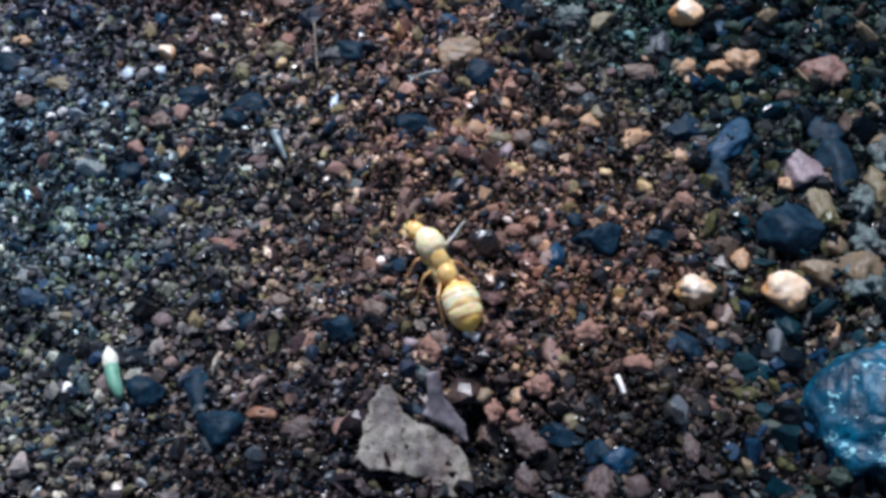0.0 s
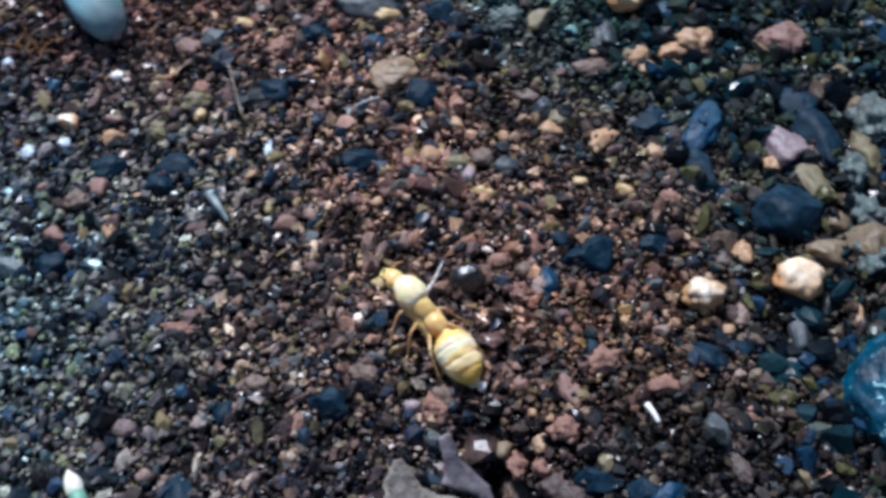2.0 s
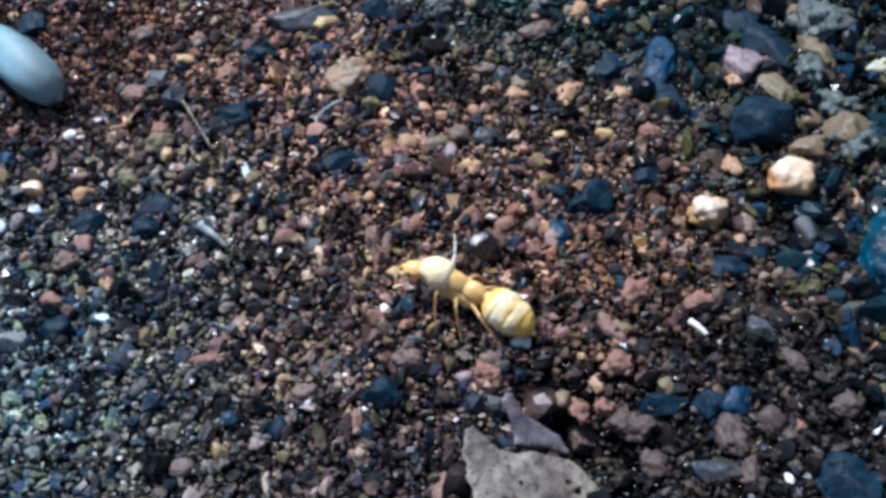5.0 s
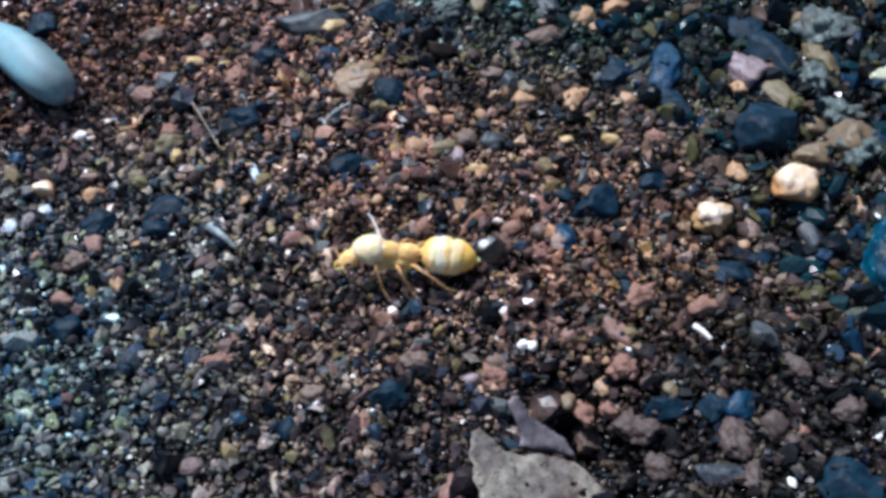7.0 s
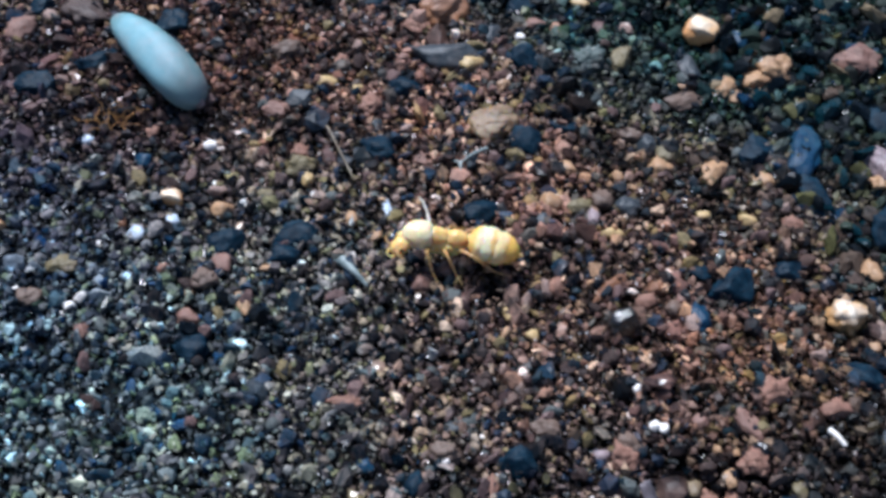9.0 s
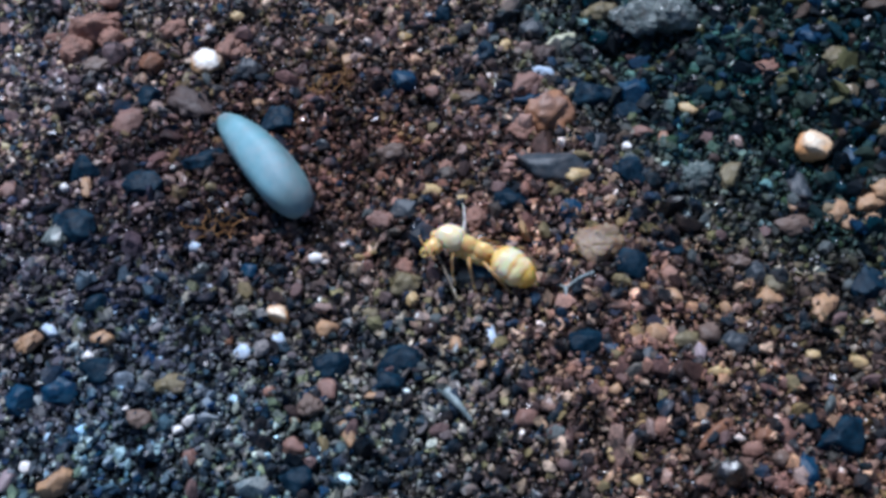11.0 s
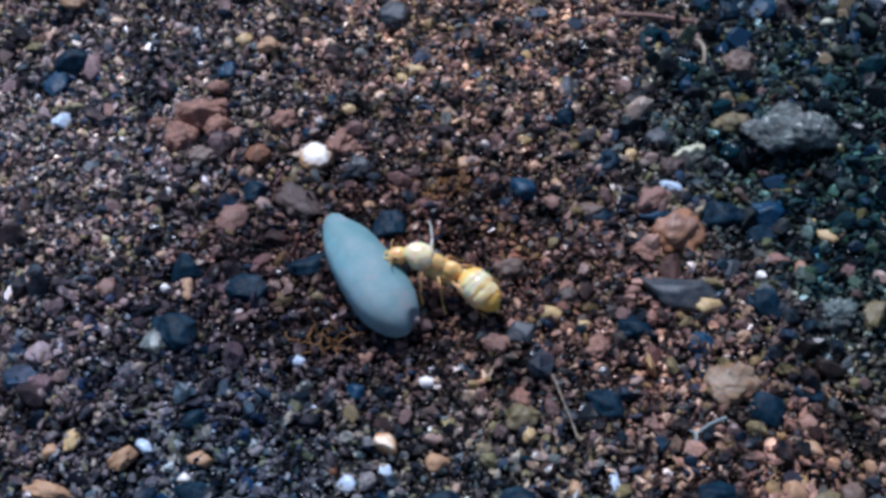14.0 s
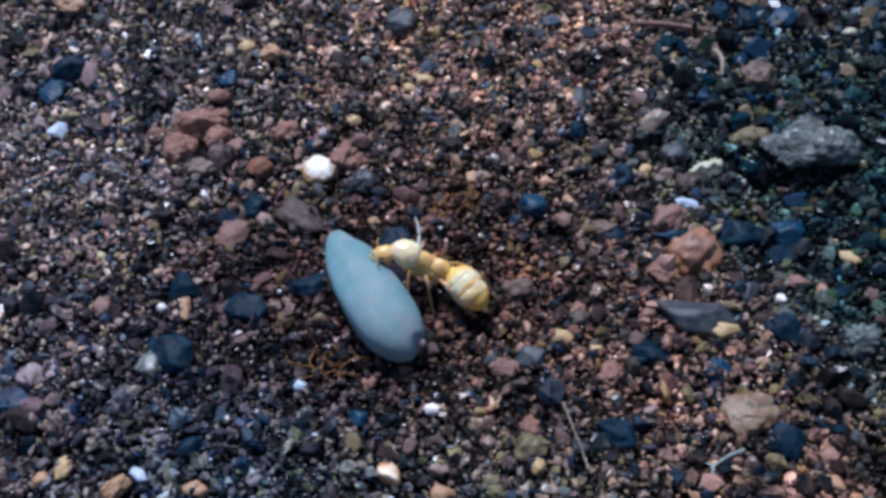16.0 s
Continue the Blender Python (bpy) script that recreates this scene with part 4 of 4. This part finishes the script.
leaf_piece("leaf_scrap", "grey crumbling scrap of dead leaf lying on soil",
           [(-3.37, -1.5), (-3.2, -1.0), (-2.88, -0.36), (-2.62, -0.14), (-2.46, -0.42), (-2.2, -0.98), (-1.78, -1.16), (-1.07, -1.45), (-0.49, -1.77), (-0.25, -2.07), (-0.12, -2.82), (-0.45, -3.42), (-0.96, -3.76), (-1.29, -3.47), (-1.46, -2.9), (-2.31, -2.9), (-3.15, -2.92), (-3.51, -2.61)], (-0.615, -0.42, 0.15), 0.02, 3.0, LEAF, [(-0.82, -2.35, 0.1), (-0.69, -2.68, 0.13), (-2.06, -2.1, 0.07)])
leaf_piece("leaf_sliver", "grey-purple curled sliver of dead leaf",
           [(-1.52, 0.38), (-1.13, 0.4), (-0.97, -0.16), (-0.32, -0.78), (-0.19, -1.35), (-0.84, -1.01), (-1.49, -0.8), (-1.82, -0.76), (-1.41, -0.44)], (-0.404, -0.32, 0.71), 0.03, 8.0, MAUVE)


def strand(name, label, category, material, points, radii):
    bm = tube(bmesh.new(), bent(points), [radii[0] + (radii[1] - radii[0]) * i / (6 * (len(points) - 1)) for i in range(6 * (len(points) - 1) + 1)])
    return tagged(part(name, bm, material), label, category)


strand("straw", "thin pale dry straw on the soil", "straw", STEM, [(-6.11, 16.38, 0.6), (-6.0, 15.35, 0.5), (-5.87, 14.07, 0.3)], (0.04, 0.025))
strand("twig", "thin brown twig lying on dark grit", "twig", LOOKS["pink"][1], [(1.04, 32.84, 0.45), (2.39, 32.4, 0.5), (4.14, 31.69, 0.4)], (0.12, 0.1))
strand("husk_sliver", "narrow pale translucent husk sliver", "husk", SLIVER, [(-7.2, 10.75, 0.3), (-6.96, 10.1, 0.4), (-6.7, 9.5, 0.25)], (0.19, 0.05))
forked = new("forked_sliver")
tagged(forked, "pale grey-blue forked sliver of dry plant", "sliver")
part("stem", tube(bmesh.new(), bent([(-1.07, 13.71, 0.4), (-1.62, 13.61, 0.42), (-2.27, 13.36, 0.35)]), [0.07 - 0.002 * i for i in range(13)]), SLIVER, forked)
part("fork", tube(bmesh.new(), bent([(-2.17, 13.41, 0.36), (-2.27, 13.11, 0.33), (-2.28, 12.81, 0.28)]), [0.055 - 0.002 * i for i in range(13)]), SLIVER, forked)
part("fork", tube(bmesh.new(), bent([(-2.17, 13.41, 0.36), (-2.32, 13.56, 0.35), (-2.52, 13.66, 0.3)]), [0.045 - 0.0015 * i for i in range(13)]), SLIVER, forked)


def fibre_tuft(x, y, seed, count, spread):
    """A tangle of thin rusty rootlets."""
    rng = random.Random(seed)
    tuft = new("root_tuft")
    tuft.matrix_basis = pose(x * MM, y * MM, ground_height(x, y) * MM)
    for _ in range(count):
        a, r, twist = rng.uniform(0, math.tau), rng.uniform(0.25, 0.9) * spread, rng.uniform(-1.3, 1.3)
        x0, y0, x1, y1 = rng.gauss(0, 0.4) * spread, rng.gauss(0, 0.35) * spread, 0.5 * r * math.cos(a), 0.5 * r * math.sin(a)
        p = [(x0, y0, rng.uniform(0.1, 0.3)), (x0 + x1, y0 + y1, rng.uniform(0.2, 0.55)),
             (x0 + x1 + 0.5 * r * math.cos(a + twist), y0 + y1 + 0.5 * r * math.sin(a + twist), rng.uniform(0.1, 0.35))]
        part("rootlet", tube(bmesh.new(), bent(p), [rng.uniform(0.014, 0.03) * (1 - 0.05 * i) for i in range(13)], 6), FIBRE, tuft)
    return tagged(tuft, "tangled tuft of rusty orange rootlets", "roots")


fibre_tuft(-13.26, 19.63, 5, 26, 1.0)
fibre_tuft(-7.71, 25.49, 9, 34, 1.3)
strand("bone_chip", "slim bright white chip lying on grit", "chip", LOOKS["white"][1], [(4.44, 0.1, 0.42), (4.52, -0.2, 0.48), (4.6, -0.52, 0.44)], (0.1, 0.07))
strand("short_stem", "short pale dry stem standing in grit", "stem", STEM, [(3.95, 30.7, 0.3), (3.9, 29.9, 0.6), (3.7, 29.2, 0.35)], (0.1, 0.07))

sprout = new("sprouting_seed")
sprout.matrix_basis = pose(-11.6 * MM, 1.06 * MM, 0.35 * MM, 0, 0, -72)
tagged(sprout, "tiny seed with white husk and green shoot", "seed")
part("husk", ball_bm(0.52, 0.3, 0.28, lambda u: 0.85 + 0.3 * u - 0.3 * u * u), HUSK, sprout)
part("shoot", tube(bmesh.new(), bent([(0.3, 0, 0), (0.9, 0.02, 0.05), (1.5, 0.12, -0.05)]), [0.2, 0.24, 0.25, 0.25, 0.24, 0.23, 0.23, 0.22, 0.21, 0.19, 0.16, 0.12, 0.06]), GREEN, sprout)


# ---- grain of rice ----
def rice_shape():
    """Blunt grain: one end a narrow knob, a soft bow, the germ end nicked."""
    bm = ball_bm(2.95, 1.12, 0.94, None, 48, 64, 0.25)
    for v in bm.verts:
        u = max(-0.9999, min(0.9999, v.co.x / (2.97 * MM)))
        y, z = v.co.y / (1.12 * MM), v.co.z / (0.94 * MM)
        r = math.hypot(y, z)
        if r > 1e-6:   # a squarish section with a flat back
            k = r / (abs(y) ** 2.7 + abs(z) ** 2.7) ** (1 / 2.7)
            y, z = y * k, z * k
        wide = math.sqrt((1 - abs(u) ** (2.7 if u < 0 else 3.4)) / (1 - u * u)) * (0.88 + 0.17 * u - 0.14 * u * u)
        neck = 0.13 * math.exp(-((u + 0.74) / 0.13) ** 2) * max(0.0, y)
        v.co.y = (y * wide - neck) * 1.18 * MM - 0.12 * MM * (1 - u * u)
        v.co.z = z * wide * 0.94 * MM * (1 + 0.05 * lumps((u * 2, y, 0), 1.5, 4)) + 0.2 * MM * (1 - u * u)
        nick = max(0.0, 1 - math.hypot(u - 1.0, (y - 0.35) / 2.2) / 0.16)
        v.co.x -= nick * 0.3 * MM
    return bm


rice = part("rice_grain", rice_shape(), RICE)
tagged(rice, "pale bluish-white grain of rice on dark soil", "rice")
part("germ", ball_bm(0.24, 0.18, 0.2), GERM, rice, "pinkish-brown germ tip").matrix_basis = pose(2.6 * MM, 0.38 * MM, 0.02 * MM, 0, 0, 40)


# ---- ant ----
def build_ant():
    """Pale amber ant; x points ahead, z up."""
    ant = tagged(new("ant"), "pale amber-yellow ant with glossy rounded abdomen", "ant")
    part("pronotum", ball_bm(0.56, 0.48, 0.45, lambda u: 1 - 0.14 * u, 36, 24, 1.1), CREAM, ant, "cream-coloured round shield").matrix_basis = pose(1.28 * MM, 0, 0.12 * MM, 0, -6, 0)
    part("neck", ball_bm(0.3, 0.22, 0.2), AMBER, ant).matrix_basis = pose(1.72 * MM, 0, -0.08 * MM)
    part("mesonotum", ball_bm(0.5, 0.34, 0.36, lambda u: 1 + 0.12 * u, 30, 20, 1.2), AMBER, ant).matrix_basis = pose(0.66 * MM, 0, 0.02 * MM, 0, -12, 0)
    part("propodeum", ball_bm(0.46, 0.32, 0.36, lambda u: 1 - 0.1 * u, 30, 20, 1.2), AMBER, ant).matrix_basis = pose(0.12 * MM, 0, -0.04 * MM, 0, 10, 0)
    for side in (-1, 1):
        part("pleuron", ball_bm(0.55, 0.2, 0.26, None, 24, 16, 1.6), AMBER, ant).matrix_basis = pose(0.5 * MM, side * 0.22 * MM, -0.2 * MM, 0, 0, side * -6)
    part("waist", ball_bm(0.3, 0.15, 0.16), AMBER, ant).matrix_basis = pose(-0.4 * MM, 0, -0.14 * MM)
    part("petiole_scale", ball_bm(0.11, 0.2, 0.25), AMBER, ant).matrix_basis = pose(-0.38 * MM, 0, 0.02 * MM, 0, 8, 0)
    for side in (-1, 1):
        part("joint", ball_bm(0.1, 0.07, 0.08, None, 14, 10), CHESTNUT, ant, "dark chestnut joint").matrix_basis = pose(-0.36 * MM, side * 0.2 * MM, 0.12 * MM)

    def swell(u):
        """Blunt in front, drawn to a soft point behind, with a crease at each plate."""
        v = min(abs(u), 0.999)
        full = math.sqrt((1 - v ** (3.4 if u > 0 else 2.1)) / (1 - v * v)) * (0.96 + 0.02 * u - 0.1 * max(0, -u) ** 2)
        return full * (1 - 0.06 * sum(math.exp(-((u - c) / 0.045) ** 2) for c in (0.42, -0.1, -0.55)))
    gaster = part("abdomen", ball_bm(0.86, 0.64, 0.58, swell, 44, 72, 1.0), GASTER, ant, "glossy yellow banded abdomen")
    part("abdomen_tip", ball_bm(0.16, 0.1, 0.1), AMBER, gaster).matrix_basis = pose(-0.83 * MM, 0, -0.04 * MM)
    head = part("head", ball_bm(0.36, 0.31, 0.26, lambda u: 1 - 0.06 * u), AMBER, ant)
    for side in (-1, 1):
        eye = part("eye", ball_bm(0.06, 0.05, 0.06, None, 12, 8), DARK, head, "black eye")
        eye.matrix_basis = pose(0.08 * MM, side * 0.26 * MM, 0.11 * MM)
        jaw = tube(bmesh.new(), bent([(0.24, side * 0.15, -0.05), (0.4, side * 0.13, -0.07), (0.5, side * 0.03, -0.07)]), [0.08 - 0.005 * i for i in range(13)], 8)
        part("mandible", jaw, AMBER, head)
        scape = tube(bmesh.new(), bent([(0.22, side * 0.13, 0.1), (0.26, side * 0.34, 0.16), (0.2, side * 0.55, 0.12)]), [0.032 - 0.0006 * i for i in range(13)], 6)
        feeler = part("antenna", scape, LIMB, head)
    for x in (0.85, 0.42, 0.05):
        for side in (-1, 1):
            part("leg_base", ball_bm(0.24, 0.15, 0.2, None, 18, 12), AMBER, ant).matrix_basis = pose(x * MM, side * 0.26 * MM, -0.24 * MM, 0, 20, side * 25)
    legs = []
    # knee, ankle and foot of the legs on one side, ahead, aside and up from the body
    bends = {"front": ((0.98, 0.3), (0.95, 0.72, 0.05), (0.72, 1.1, -0.45), (0.5, 1.32, -0.68)),
             "middle": ((0.48, 0.28), (0.3, 0.8, 0.1), (-0.02, 1.12, -0.45), (-0.25, 1.35, -0.68)),
             "rear": ((0.05, 0.25), (-0.55, 0.72, 0.08), (-1.25, 0.86, -0.4), (-1.75, 0.8, -0.66))}
    for kind, (root, knee, ankle, foot) in bends.items():
        for side in (-1, 1):
            a, b, c, d = (root[0], side * root[1], -0.2), *((x, side * y, z) for x, y, z in (knee, ankle, foot))
            if side < 0:   # drawn in close to the body
                b, c, d = (b[0], 0.7 * b[1], b[2] - 0.15), (c[0], 0.72 * c[1], c[2]), (d[0], 0.78 * d[1], d[2])
            skin = LIMB
            if kind == "front" and side < 0:   # held up and out
                a, b, c, d, skin = (0.92, -0.3, 0.0), (1.06, -0.78, 0.3), (1.24, -1.15, 0.42), (1.38, -1.42, 0.3), CLEAR
            mid = [(p + q) / 2 for p, q in zip(a, b)]
            mid[2] += 0.05
            leg = part("leg", tube(bmesh.new(), bent([a, mid, b], 4), [0.045, 0.055, 0.062, 0.066, 0.066, 0.06, 0.054, 0.046, 0.038], 8), skin, ant)
            part("shin", tube(bmesh.new(), bent([b, [(p + q) / 2 for p, q in zip(b, c)], c], 3), [0.034, 0.04, 0.044, 0.042, 0.038, 0.034, 0.03], 8), skin, leg)
            part("foot", tube(bmesh.new(), bent([c, [(p + q) / 2 for p, q in zip(c, d)], d], 3), [0.026, 0.025, 0.024, 0.022, 0.02, 0.018, 0.015], 6), skin, leg)
            legs.append((leg, side * (1 if kind == "middle" else -1)))
    return ant, head, gaster, legs


ant, ant_head, ant_gaster, ant_legs = build_ant()

ANT_ROWS = [
    (0.0, -0.78, 3.73, 0.88, 14.0, 120.3),
    (0.5, -0.80, 3.74, 0.88, 14.0, 121.9),
    (1.0, -0.87, 3.68, 0.88, 14.0, 117.5),
    (2.0, -0.86, 3.67, 0.88, 14.0, 120.1),
    (2.5, -0.80, 3.69, 0.88, 14.0, 121.1),
    (3.0, -0.59, 3.61, 0.88, 14.0, 121.3),
    (3.5, -0.63, 3.69, 0.88, 14.0, 119.4),
    (4.0, -0.63, 3.66, 0.88, 14.0, 120.9),
    (4.2, -0.62, 3.59, 0.88, 14.0, 121.0),
    (6.5, -1.19, 4.31, 0.88, 4.0, 147.4),
    (7.0, -1.90, 6.13, 0.88, 2.0, 150.2),
    (7.5, -2.05, 6.59, 0.88, 2.0, 164.3),
    (8.0, -2.32, 7.34, 0.88, 2.0, 166.7),
    (8.5, -2.50, 9.05, 0.88, 2.0, 157.5),
    (8.7, -2.94, 9.43, 0.88, 2.0, 156.7),
    (10.8, -4.45, 14.38, 0.88, 6.0, 147.4),
    (11.0, -4.51, 15.29, 0.88, 6.0, 142.6),
    (11.5, -5.33, 16.39, 0.88, 6.0, 147.4),
    (12.0, -5.39, 16.56, 0.88, 6.0, 152.9),
    (12.5, -5.97, 18.11, 0.88, 6.0, 143.7),
    (13.0, -6.68, 18.63, 0.88, 6.0, 151.4),
    (13.5, -7.77, 20.30, 1.05, 10.0, 154.2),
    (14.0, -8.51, 20.64, 1.40, 16.0, 151.9),
    (14.5, -8.45, 20.65, 1.40, 16.0, 148.2),
    (15.0, -8.42, 20.95, 1.40, 16.0, 147.4),
    (15.5, -8.64, 21.59, 1.40, 16.0, 151.5),
    (16.0, -8.95, 21.74, 1.40, 16.0, 153.1),
]
GASTER_ROWS = [(0.0, -10), (4.2, -10), (6.5, -10), (7.0, -2), (8.0, 2), (8.7, -10), (10.8, -16), (11.5, -14), (12.5, -18), (13.5, -20), (14.0, -28), (16.0, -30)]
HEAD_ROWS = [
    (0.0, 12),
    (0.5, 9),
    (1.0, 5),
    (1.5, 6),
    (2.0, 3),
    (2.5, 3),
    (3.0, 6),
    (3.5, 17),
    (4.0, 8),
    (6.5, 25),
    (7.0, 25),
    (7.5, 33),
    (8.0, 30),
    (8.5, 29),
    (8.7, 34),
    (10.8, 48),
    (11.0, 53),
    (11.5, 48),
    (12.0, 56),
    (12.5, 38),
    (13.0, 48),
    (13.5, 34),
    (14.0, 14),
    (14.5, 22),
    (15.0, 22),
    (15.5, 19),
    (16.0, 17),
]


def motions():
    walk(ant, [(t, pose(x * MM, y * MM, z * MM, 0, -up, turn)) for t, x, y, z, up, turn in ANT_ROWS])
    walk(ant_head, [(t, pose((1.38 + 0.6 * math.cos(radians(a))) * MM, 0.6 * math.sin(radians(a)) * MM, -0.1 * MM, 0, 12, a)) for t, a in HEAD_ROWS])
    walk(ant_gaster, [(t, pose(-0.45 * MM, 0, -0.02 * MM, 0, -5, a) @ pose(-0.72 * MM, 0, 0.06 * MM)) for t, a in GASTER_ROWS])
    walk(rice, [(t, pose((-11.36 + dx) * MM, (21.72 - 1.6 * dx) * MM, 0.8 * MM, 0, 0, -71.5 + 18 * dx) @ pose(0, 0, 0, roll, 0, 0)) for t, roll, dx in
                ((0.0, -62, 0.11), (13.0, -62, 0.11), (13.3, -48, 0.09), (13.6, -18, 0.04), (13.9, -2, 0.0), (14.5, 2, 0.0), (15.3, 5, 0.0), (16.0, 5, 0.0))])
    for leg, way in ant_legs:   # small steps while it walks, pauses between
        steps = [(0.0, 0), (4.0, 2), (4.6, -7), (5.2, 6), (5.8, -6), (6.5, 0), (6.9, 6), (7.5, -5), (8.0, 3), (8.7, -4), (9.3, 6), (10.0, -6), (10.8, 2),
                 (11.5, -3), (12.5, 4), (12.9, -6), (13.3, 6), (13.6, -5), (14.0, 2), (15.2, -2), (16.0, 2)]
        walk(leg, [(t, pose(0, 0, 0, 0, 0, way * a)) for t, a in steps])


# ---- single grit grains in the soil, where the camera passes nearest ----
rng = random.Random(21)
shapes = []
for i in range(10):
    bm = stone_bm(0.3 * rng.uniform(0.8, 1.3), 0.26 * rng.uniform(0.7, 1.2), 0.22, 900 + i, 2, 0.4, 9)
    me = bpy.data.meshes.new("grit_grain")
    bm.to_mesh(me)
    bm.free()
    me.materials.append(PEBBLE)
    shapes.append(me)
for i in range(300):
    x, y = rng.uniform(-16, 8), rng.uniform(0, 28)
    ob = new("grit_grain", shapes[i % 10])
    ob.parent = ground
    ob.matrix_basis = pose(x * MM, y * MM, (ground_height(x, y) + 0.1) * MM, rng.uniform(-25, 25), rng.uniform(-25, 25), rng.uniform(0, 360))

motions()
